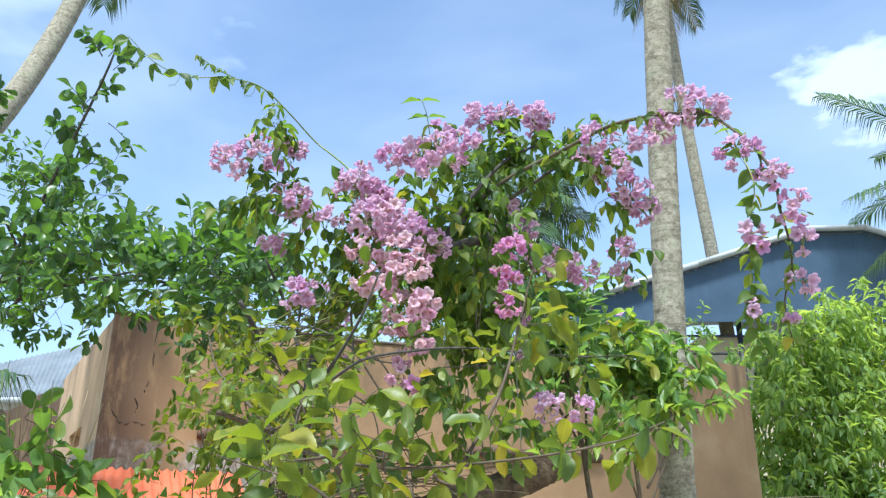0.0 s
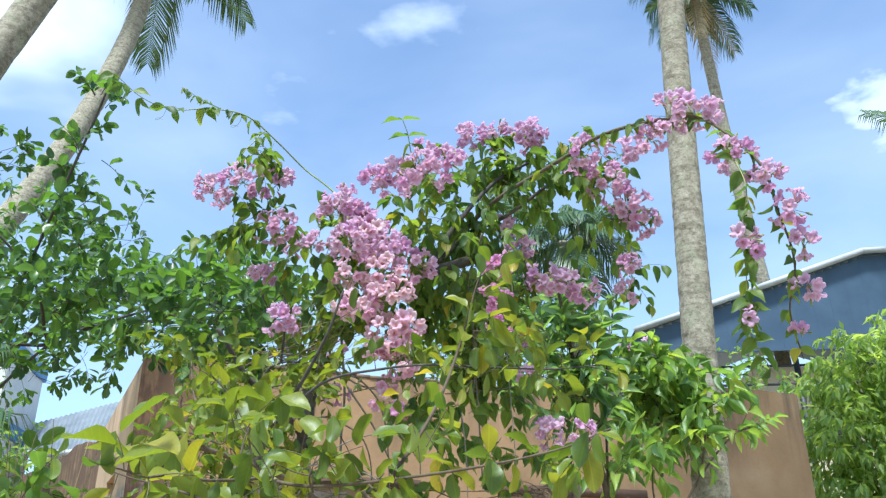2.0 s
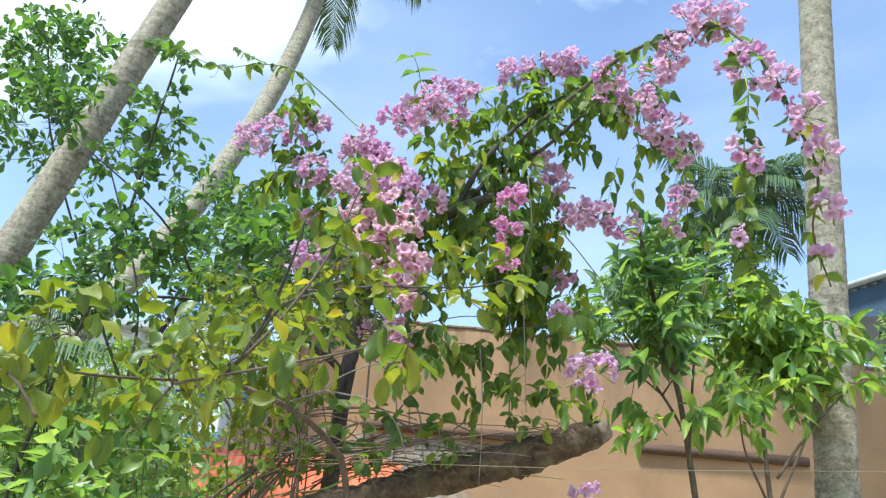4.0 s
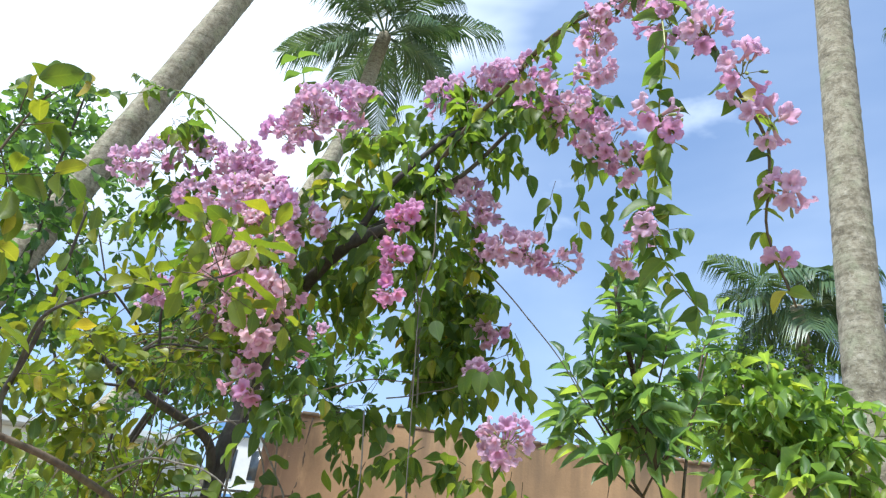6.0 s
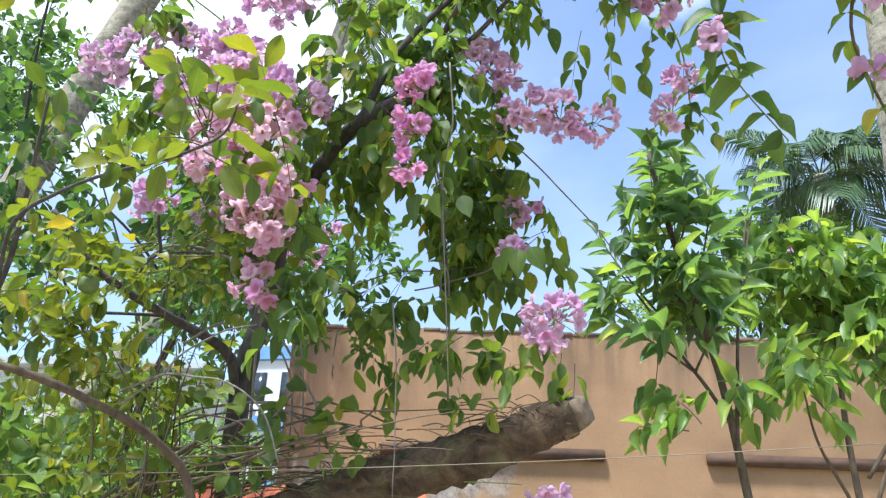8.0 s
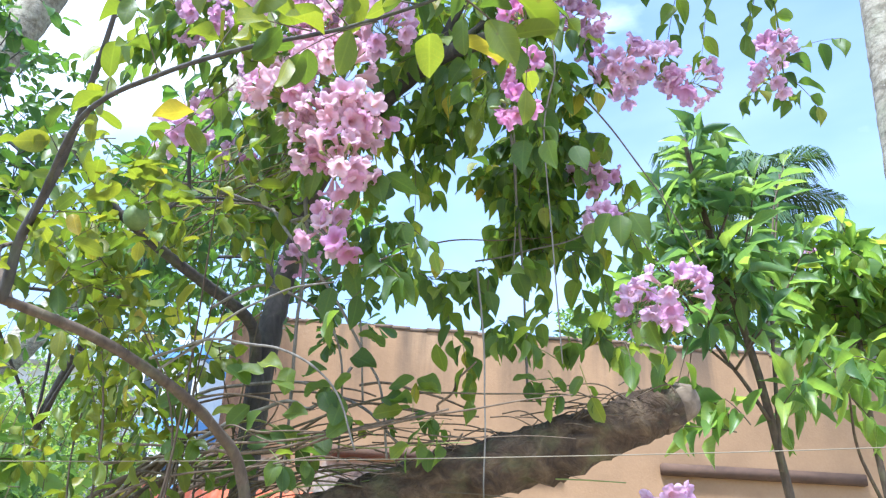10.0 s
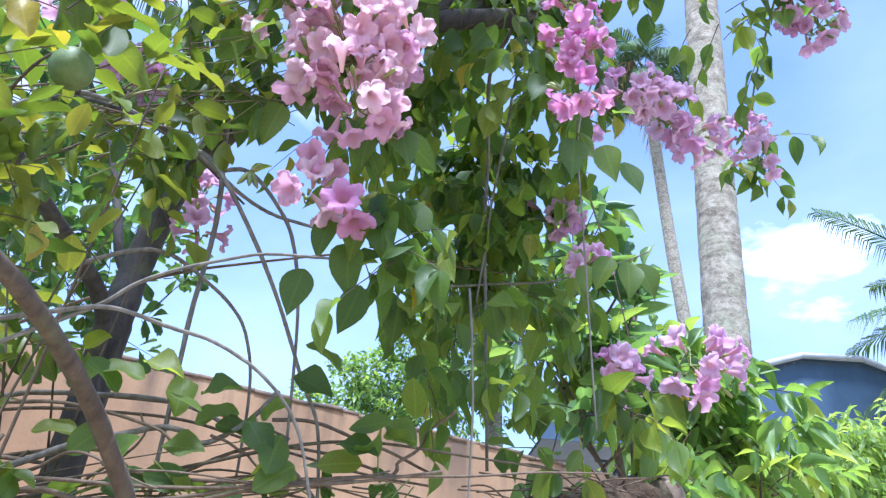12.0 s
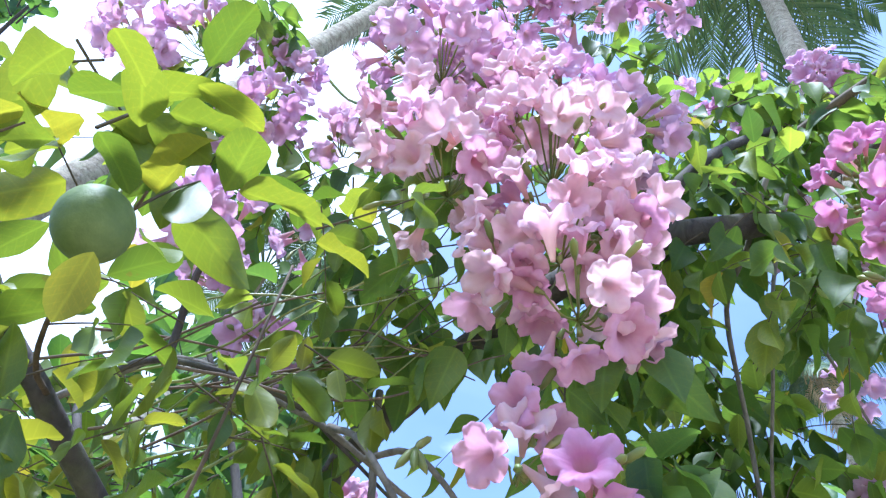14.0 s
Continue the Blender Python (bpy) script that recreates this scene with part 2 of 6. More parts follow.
LOG_BARK = bark_material("rotting_log_bark", [(0.25, (0.022, 0.013, 0.008)), (0.48, (0.080, 0.050, 0.027)), (0.7, (0.175, 0.120, 0.066)), (0.88, (0.32, 0.25, 0.165))], 22, (1, 0.35, 1), depth=0.03, bump=1.0, moss=0.3)
CUT_WOOD = bark_material("weathered_cut_wood", [(0.3, (0.10, 0.072, 0.046)), (0.7, (0.25, 0.19, 0.13))], 30, (1, 1, 1), depth=0.006)


def palm_bark():
    m, nt, bsdf, out = material("palm_bark")
    f = texture(nt, 16, 7, 0.7, (1, 1, 1.0))
    rings = texture(nt, 9, 3, 0.5, (0.25, 0.25, 2.6), distort=0.3)
    c = ramp(nt, [(0.30, (0.11, 0.09, 0.06)), (0.48, (0.25, 0.22, 0.155)), (0.66, (0.38, 0.345, 0.265)), (0.8, (0.47, 0.44, 0.35))], f)
    c = blend(nt, span(nt, rings, 0.52, 0.62, 0.0, 0.5), c, blend(nt, 1.0, c, (0.42, 0.40, 0.36), "MULTIPLY"))
    c = blend(nt, span(nt, texture(nt, 5, 5, 0.7), 0.50, 0.64, 0.0, 0.5), c, (0.30, 0.31, 0.20))
    c = blend(nt, span(nt, texture(nt, 42, 5, 0.75), 0.58, 0.66, 0.0, 0.6), c, (0.46, 0.43, 0.35))
    c = blend(nt, span(nt, texture(nt, 26, 5, 0.7, (1, 1, 1.7)), 0.53, 0.64, 0.0, 0.62), c, (0.085, 0.075, 0.055))
    c = blend(nt, span(nt, texture(nt, 60, 4, 0.7, (1, 1, 2.2)), 0.60, 0.68, 0.0, 0.75), c, (0.05, 0.045, 0.036))
    nt.links.new(c, bsdf.inputs["Base Color"])
    bsdf.inputs["Roughness"].default_value = 0.95
    bumped(nt, bsdf, calc(nt, "SUBTRACT", f, calc(nt, "MULTIPLY", rings, 0.3)), 0.7, 0.012)
    return m


def wall_material(name, base, pale, corner=False):
    m, nt, bsdf, out = material(name)
    c = ramp(nt, [(0.3, tuple(0.76 * v for v in base)), (0.55, base), (0.75, pale)], texture(nt, 1.3, 6, 0.6))
    fine = texture(nt, 45, 5, 0.6)
    c = blend(nt, span(nt, fine, 0.35, 0.7, 0.0, 0.30), c, blend(nt, 1.0, c, (0.78, 0.74, 0.70), "MULTIPLY"))
    runs = texture(nt, 2.6, 5, 0.6, (1.0, 1.0, 0.10), distort=0.15)
    co, sep = nt.nodes.new("ShaderNodeTexCoord"), nt.nodes.new("ShaderNodeSeparateXYZ")
    nt.links.new(co.outputs["Object"], sep.inputs["Vector"])
    high = span(nt, sep.outputs["Z"], 2.7, 3.7, 0.0, 1.0)          # rain runs start at the coping
    dirt = calc(nt, "MULTIPLY", span(nt, runs, 0.46, 0.62, 0.0, 1.0), calc(nt, "POWER", high, 1.3))
    c = blend(nt, calc(nt, "MULTIPLY", dirt, 0.85), c, (0.080, 0.058, 0.040))
    bare = calc(nt, "MULTIPLY", span(nt, texture(nt, 1.1, 7, 0.65, (1, 1, 0.8)), 0.44, 0.50, 0.0, 1.0), span(nt, sep.outputs["Z"], 2.46, 2.52, 1.0, 0.0))
    bare = calc(nt, "MULTIPLY", bare, span(nt, sep.outputs["X"], -1.7, -0.9, 1.0, 0.0))
    c = blend(nt, calc(nt, "MULTIPLY", bare, 0.85), c, ramp(nt, [(0.35, (0.10, 0.09, 0.08)), (0.6, (0.40, 0.36, 0.31))], texture(nt, 14, 5, 0.7)))
    if corner:                                                      # damp stain at the wall's end
        damp = calc(nt, "MULTIPLY", span(nt, sep.outputs["X"], -3.12, -2.55, 1.0, 0.0), span(nt, texture(nt, 7.0, 6, 0.7, (1, 1, 0.22)), 0.30, 0.50, 0.0, 1.0))
        c = blend(nt, damp, c, (0.115, 0.064, 0.040))
    chips = span(nt, texture(nt, 7, 6, 0.7), 0.68, 0.72, 0.0, 0.8)
    c = blend(nt, chips, c, (0.33, 0.27, 0.21))
    nt.links.new(c, bsdf.inputs["Base Color"])
    bsdf.inputs["Roughness"].default_value = 0.92
    bumped(nt, bsdf, calc(nt, "SUBTRACT", calc(nt, "MULTIPLY", fine, 0.5), chips), 0.5, 0.01)
    return m


def plain_material(name, stops, scale=3.0, rough=0.8, metal=0.0, detail=5, stretch=(1, 1, 1), depth=0.004):
    m, nt, bsdf, out = material(name)
    f = texture(nt, scale, detail, 0.6, stretch)
    nt.links.new(ramp(nt, stops, f), bsdf.inputs["Base Color"])
    bsdf.inputs["Roughness"].default_value, bsdf.inputs["Metallic"].default_value = rough, metal
    bumped(nt, bsdf, f, 0.3, depth)
    return m


PALM_BARK = palm_bark()
PLASTER = wall_material("terracotta_plaster", (0.360, 0.218, 0.110), (0.430, 0.285, 0.158), True)
PLASTER_PALE = wall_material("weathered_pale_plaster", (0.54, 0.36, 0.22), (0.64, 0.47, 0.32))
CRACK = plain_material("crack_dirt", [(0.3, (0.045, 0.032, 0.022)), (0.7, (0.11, 0.075, 0.05))], 12, 0.95)
COPING = plain_material("mossy_coping", [(0.3, (0.06, 0.05, 0.035)), (0.6, (0.20, 0.13, 0.08)), (0.8, (0.36, 0.22, 0.12))], 5, 0.95)
LEDGE = plain_material("stained_timber", [(0.3, (0.055, 0.030, 0.018)), (0.7, (0.15, 0.085, 0.050))], 6, 0.9, stretch=(0.3, 1, 1))
RED_SHEET = plain_material("red_painted_sheet", [(0.3, (0.42, 0.085, 0.035)), (0.6, (0.55, 0.13, 0.055)), (0.8, (0.60, 0.20, 0.10))], 4, 0.55)
# Ground out of view, lighter than likely so it bounces light onto the leaves.
SOIL = plain_material("pale_bounce_soil", [(0.3, (0.20, 0.155, 0.10)), (0.5, (0.36, 0.29, 0.20)), (0.7, (0.26, 0.25, 0.13))], 2.0, 0.95, depth=0.05)
BLUE_ROOF = plain_material("dark_blue_roof_sheet", [(0.3, (0.030, 0.062, 0.105)), (0.7, (0.050, 0.092, 0.150))], 1.5, 0.55)
GUTTER = plain_material("pale_gutter", [(0.3, (0.34, 0.36, 0.37)), (0.7, (0.48, 0.50, 0.51))], 3, 0.6)
CREAM = plain_material("cream_wall_paint", [(0.3, (0.52, 0.43, 0.30)), (0.7, (0.64, 0.55, 0.40))], 2, 0.9)
WHITE_WALL = plain_material("white_house_paint", [(0.3, (0.50, 0.50, 0.48)), (0.7, (0.62, 0.62, 0.60))], 2, 0.85)
BLUE_PAINT = plain_material("blue_house_paint", [(0.3, (0.10, 0.22, 0.42)), (0.7, (0.15, 0.29, 0.50))], 2, 0.8)
ZINC = plain_material("grey_zinc_sheet", [(0.3, (0.13, 0.15, 0.17)), (0.7, (0.21, 0.235, 0.26))], 1.2, 0.5, 0.2)
IRON = plain_material("dark_iron", [(0.3, (0.03, 0.03, 0.035)), (0.7, (0.07, 0.07, 0.08))], 10, 0.6, 0.5)
GLASS_DARK = plain_material("window_shade", [(0.3, (0.02, 0.025, 0.03)), (0.7, (0.05, 0.06, 0.07))], 4, 0.2)
LIME_SKIN = plain_material("lime_peel", [(0.3, (0.085, 0.130, 0.030)), (0.6, (0.120, 0.170, 0.042)), (0.8, (0.16, 0.21, 0.06))], 90, 0.6, depth=0.003)
WIRE = plain_material("plastic_cord", [(0.3, (0.16, 0.13, 0.08)), (0.7, (0.24, 0.20, 0.13))], 10, 0.7)

# ---- mesh helpers ----
RNG = np.random.default_rng(7)


def reseed(k):
    """A fresh run of random numbers, so that each plant keeps its shape."""
    global RNG
    RNG = np.random.default_rng(k)


class Geo:
    """Verts, faces and leaf coordinates gathered into one mesh."""

    def __init__(self):
        self.v, self.f, self.uv, self.n = [], [], [], 0

    def add(self, verts, faces, uv=None):
        verts = np.asarray(verts, float)
        self.v.append(verts)
        self.f.extend([tuple(i + self.n for i in f) for f in faces])
        self.uv.append(np.zeros((len(verts), 2)) + 0.5 if uv is None else np.asarray(uv, float))
        self.n += len(verts)

    def tube(self, pts, radii, sides=6, ends=True, rough=0.0):
        pts = np.asarray(pts, float)
        radii = np.broadcast_to(np.asarray(radii, float), (len(pts),)) if np.ndim(radii) == 0 else np.asarray(radii, float)
        t = np.gradient(pts, axis=0)
        t /= np.linalg.norm(t, axis=1, keepdims=True) + 1e-9
        ref = np.array([0.31, 0.95, 0.1]) if abs(t[0] @ np.array([0.31, 0.95, 0.1])) < 0.9 else np.array([1.0, 0, 0])
        rows = []
        for p, d, r in zip(pts, t, radii):
            u = ref - d * (ref @ d)
            u /= np.linalg.norm(u)
            ref = u
            w = np.cross(d, u)
            a = np.arange(sides) * 2 * np.pi / sides
            k = 1 + rough * RNG.normal(size=sides) if rough else np.ones(sides)
            rows.append(p + r * k[:, None] * (np.cos(a)[:, None] * u + np.sin(a)[:, None] * w))
        n, faces = len(pts), []
        for i in range(n - 1):
            for j in range(sides):
                k = (j + 1) % sides
                faces.append((i * sides + j, i * sides + k, (i + 1) * sides + k, (i + 1) * sides + j))
        if ends:
            faces.append(tuple(reversed(range(sides))))
            faces.append(tuple(range((n - 1) * sides, n * sides)))
        self.add(np.concatenate(rows), faces)

    def box(self, m, sx, sy, sz, bevel=0.0):
        bm = bmesh.new()
        bmesh.ops.create_cube(bm, size=1.0, matrix=m @ Matrix.Diagonal((sx, sy, sz, 1)))
        if bevel:
            bmesh.ops.bevel(bm, geom=bm.edges[:], offset=bevel, segments=2, affect="EDGES")
        bm.verts.index_update()
        self.add([v.co[:] for v in bm.verts], [[v.index for v in f.verts] for f in bm.faces])
        bm.free()

    def mesh(self, name, mat, smooth=True):
        me = bpy.data.meshes.new(name)
        me.from_pydata(np.concatenate(self.v).tolist(), [], self.f)
        me.materials.append(mat)
        layer = me.uv_layers.new(name="leaf")
        loops = np.empty(len(me.loops), np.int32)
        me.loops.foreach_get("vertex_index", loops)
        layer.data.foreach_set("uv", np.concatenate(self.uv)[loops].astype(np.float32).ravel())
        me.polygons.foreach_set("use_smooth", [smooth] * len(me.polygons))
        me.update()
        return me


def thing(name, label, category, at=(0, 0, 0), group="", kind=""):
    ob = new(name)
    ob.empty_display_size = 0.1
    ob.location = at
    return tagged(ob, label, category, group, kind)


def part(name, geo, mat, parent=None, label="", smooth=True, kind=""):
    ob = new(name, geo.mesh(name, mat, smooth) if isinstance(geo, Geo) else geo)
    if parent:
        ob.parent = parent
        ob.matrix_parent_inverse = parent_world(parent).inverted()
    return tagged(ob, label, kind=kind)


def parent_world(ob):
    m = ob.matrix_basis.copy()
    while ob.parent:
        m = ob.parent.matrix_basis @ ob.matrix_parent_inverse @ m
        ob = ob.parent
    return m


def smooth_line(pts, n=8):
    """A curve through the points."""
    p = np.asarray(pts, float)
    p = np.concatenate([[2 * p[0] - p[1]], p, [2 * p[-1] - p[-2]]])
    out = []
    for i in range(1, len(p) - 2):
        a, b, c, d = p[i - 1], p[i], p[i + 1], p[i + 2]
        for s in np.linspace(0, 1, n, endpoint=False):
            out.append(0.5 * (2 * b + (c - a) * s + (2 * a - 5 * b + 4 * c - d) * s**2 + (3 * b - a - 3 * c + d) * s**3))
    return np.array(out + [p[-2]])


def wobble(line, amount, n=3):
    s = np.linspace(0, 1, len(line))[:, None]
    off = sum(RNG.normal(size=3) * np.sin(s * np.pi * k + RNG.uniform(0, 6)) / k for k in range(1, n + 1))
    return line + amount * off * np.minimum(1, 6 * s)


def unit(v):
    v = np.asarray(v, float)
    return v / (np.linalg.norm(v, axis=-1, keepdims=True) + 1e-9)


def leaf_shape(stations, fold=0.25, droop=0.18, wave=0.0):
    """A blade of length 1 along y, half width 1 at its widest, folded at the rib."""
    verts, uv, rows = [], [], []
    for y, w in stations:
        z = -droop * y * y
        if w == 0:
            rows.append([len(verts)])
            verts.append((0, y, z))
            uv.append((0.5, y))
            continue
        rows.append([len(verts) + i for i in range(3)])
        for side in (-1, 0, 1):
            verts.append((side * w, y, z + fold * w * abs(side) * 0.5 + wave * side * math.sin(9 * y)))
            uv.append((0.5 + 0.5 * side * w, y))
    faces = []
    for a, b in zip(rows, rows[1:]):
        if len(a) == 1 and len(b) == 3:
            faces += [(a[0], b[1], b[0]), (a[0], b[2], b[1])]
        elif len(b) == 1 and len(a) == 3:
            faces += [(a[0], a[1], b[0]), (a[1], a[2], b[0])]
        else:
            faces += [(a[0], a[1], b[1], b[0]), (a[1], a[2], b[2], b[1])]
    return np.array(verts), faces, np.array(uv)


OVATE = leaf_shape([(0, 0), (0.04, 0.28), (0.11, 0.58), (0.20, 0.82), (0.32, 0.98), (0.45, 1.0), (0.58, 0.88), (0.70, 0.67), (0.80, 0.45), (0.90, 0.21), (1, 0)], 0.30, 0.22, 0.04)
OVAL = leaf_shape([(0, 0), (0.06, 0.30), (0.15, 0.58), (0.28, 0.84), (0.42, 0.98), (0.57, 1.0), (0.71, 0.89), (0.83, 0.68), (0.93, 0.38), (1, 0)], 0.28, 0.16, 0.05)
SPOON = leaf_shape([(0, 0), (0.2, 0.30), (0.5, 0.75), (0.75, 1.0), (0.92, 0.68), (1, 0)], 0.3, 0.15)
LANCE = leaf_shape([(0, 0), (0.07, 0.30), (0.18, 0.66), (0.33, 0.95), (0.5, 0.98), (0.68, 0.76), (0.85, 0.38), (1, 0)], 0.5, 0.30, 0.05)
SIMPLE = leaf_shape([(0, 0), (0.42, 1.0), (1, 0)], 0.3, 0.15)


class Leaves:
    """Leaves of one plant: base, way, normal, length and half width."""

    def __init__(self):
        self.rows = []

    def put(self, p, d, n, length, half):
        self.rows.append((*p, *d, *n, length, half))

    def frames(self):
        a = np.array(self.rows)
        p, d, n = a[:, :3], unit(a[:, 3:6]), a[:, 6:9]
        s = unit(np.cross(d, n))
        n = np.cross(s, d)
        return p, s, d, n, a[:, 9], a[:, 10]

    def geo(self, shape, pick=None):
        p, s, d, n, length, half = [v if pick is None else v[pick] for v in self.frames()]
        verts, faces, uv = shape
        k = len(verts)
        out = p[:, None] + verts[None, :, 0, None] * (s * half[:, None])[:, None] + (verts[None, :, 1, None] * d[:, None] + verts[None, :, 2, None] * n[:, None]) * length[:, None, None]
        g = Geo()
        g.v, g.n = [out.reshape(-1, 3)], k * len(p)
        g.f = [tuple(i + k * j for i in f) for j in range(len(p)) for f in faces]
        g.uv = [np.tile(uv, (len(p), 1))]
        return g

    def build(self, parent, shape, mat, single=0, near=None, name="leaf", rest="foliage", label=""):
        """The leaves nearest to a stretch of the plan as parts of their own, the rest joined."""
        p, s, d, n, length, half = self.frames()
        order = np.argsort(np.linalg.norm(p - np.array(near), axis=1)) if near is not None else np.arange(len(p))
        one, many = order[:single], order[single:]
        if single:
            verts, faces, uv = shape
            meshes = []
            for k in range(4):
                g = Geo()
                v = verts.copy()
                v[:, 2] = v[:, 2] * (0.5 + 0.45 * k) + 0.03 * k * np.sin(5 * v[:, 1] + k) * v[:, 0]
                v[:, 0] += 0.10 * (k - 1.5) * v[:, 1] ** 2
                g.add(v, faces, uv)
                meshes.append(g.mesh(name, mat))
            inv = parent_world(parent).inverted()
            for j, i in enumerate(one):
                ob = new(name, meshes[j % 4])
                ob.parent, ob.matrix_parent_inverse = parent, inv
                m = Matrix(np.stack([s[i] * half[i], d[i] * length[i], n[i] * length[i] * 0.8], 1).tolist()).to_4x4()
                m.translation = p[i].tolist()
                ob.matrix_basis = m
        if len(many):
            part(rest, self.geo(shape, many), mat, parent, label, kind="stuff")


def across(d):
    r = RNG.normal(size=3)
    r -= d * (r @ d)
    return unit(r)


def sprig(twigs, leaves, start, way, length, count, size, ratio, droop=0.5, curl=0.15, style="pairs", thick=0.0016, hang=0.3):
    """A leafy twig: its stem goes to twigs, its leaves to leaves."""
    way = unit(way)
    s = np.linspace(0, 1, 6)[:, None]
    bend = across(way) * curl
    line = np.asarray(start) + length * (s * way + s**2 * (bend + np.array([0, 0, -droop * 0.5])))
    twigs.tube(line, np.linspace(thick, thick * 0.45, 6), 4, ends=False)
    turn = RNG.uniform(0, 6)
    for k in range(count):
        f = 0.15 + 0.85 * (k + 0.5) / count if style != "whorl" else 0.55 + 0.45 * (k + 0.5) / count
        i = min(int(f * 5), 4)
        p = line[i] + (line[i + 1] - line[i]) * (f * 5 - i)
        axis = unit(line[i + 1] - line[i])
        u = across(axis) if k == 0 else u
        if k == 0:
            side0, side1 = u, np.cross(axis, u)
        a = turn + (math.pi * k + 0.5 * (k // 2) if style == "pairs" else 2.4 * k)
        out = math.cos(a) * side0 + math.sin(a) * side1
        lean = 0.35 + 0.5 * RNG.random()
        d = unit(out + axis * lean + np.array([0, 0, -hang * (0.5 + RNG.random())]) + RNG.normal(size=3) * 0.18)
        n = unit(np.array([0, 0, 1.0]) * 0.8 + out * 0.5 + RNG.normal(size=3) * 0.35)
        z = size * RNG.uniform(0.65, 1.15)
        leaves.put(p + d * size * 0.08, d, n, z, z * ratio * RNG.uniform(0.85, 1.15))
    tip = line[-1]
    d = unit(line[-1] - line[-2] + np.array([0, 0, -hang * 0.5]))
    leaves.put(tip, d, across(d), size * 0.8, size * 0.8 * ratio)


def clump(twigs, leaves, centre, radii, sprigs, length, count, size, ratio, out=0.7, up=0.0, **more):
    centre, radii = np.asarray(centre, float), np.asarray(radii, float)
    for _ in range(sprigs):
        q = unit(RNG.normal(size=3)) * RNG.random() ** 0.45
        way = q * out + RNG.normal(size=3) * 0.45 + np.array([0, 0, up])
        sprig(twigs, leaves, centre + q * radii, way, length * RNG.uniform(0.7, 1.3), max(2, round(count * RNG.uniform(0.7, 1.3))), size, ratio, **more)


def flower_mesh(name, mat, per=10, flare=1.0, ruffle=0.12):
    """A trumpet with five ruffled lobes, mouth towards +z, about 6 cm across."""
    g, n = Geo(), 5 * per
    a = np.arange(n) * 2 * np.pi / n
    x = 2 * ((5 * a / (2 * np.pi) + 0.5) % 1.0) - 1                 # across each lobe, -1 to 1
    lobe = np.sqrt(1 - (0.98 * np.abs(x)) ** 2.6)
    rows, uvs = [], []
    for z, r, v in ((-0.045, 0.0028, 0.0), (-0.030, 0.0050, 0.15), (-0.014, 0.0080, 0.3), (0.0, 0.0125, 0.45)):
        rows.append(np.stack([r * np.cos(a), r * np.sin(a), np.full(n, z)], 1))
        uvs.append(np.stack([np.full(n, 0.5), np.full(n, v)], 1))
    for k, (f, z) in enumerate(((0.38, 0.006), (0.70, 0.0088), (0.90, 0.0078), (1.0, 0.0045))):
        r = 0.0125 + f * (0.0225 * flare) * (1 - (0.08 + 0.62 * f * f) * (1 - lobe)) * (1 + 0.035 * np.sin(a * 17 + k) * (k == 3))
        zz = z + ruffle * f * 0.03 * np.sin(a * 5 + 0.6 * k) + 0.0019 * f * np.sin(a * 15 + 2.0 * flare + ruffle * 20) - 0.004 * (1 - lobe) * f
        rows.append(np.stack([r * np.cos(a), r * np.sin(a), zz], 1))
        uvs.append(np.stack([np.full(n, 0.5), np.full(n, 0.5 + 0.5 * f)], 1))
    faces = [(i * n + j, i * n + (j + 1) % n, (i + 1) * n + (j + 1) % n, (i + 1) * n + j) for i in range(len(rows) - 1) for j in range(n)]
    g.add(np.concatenate(rows), faces, np.concatenate(uvs))
    return g.mesh(name, mat)


def flowers_of(mat):
    return [flower_mesh("flower", mat, 10, f, r) for f, r in ((1.0, 0.10), (1.12, 0.16), (0.85, 0.2), (1.0, 0.22))]


BLOOMS = {"pale": flowers_of(PETAL_PALE), "pink": flowers_of(PETAL_PINK), "magenta": flowers_of(PETAL_MAGENTA)}


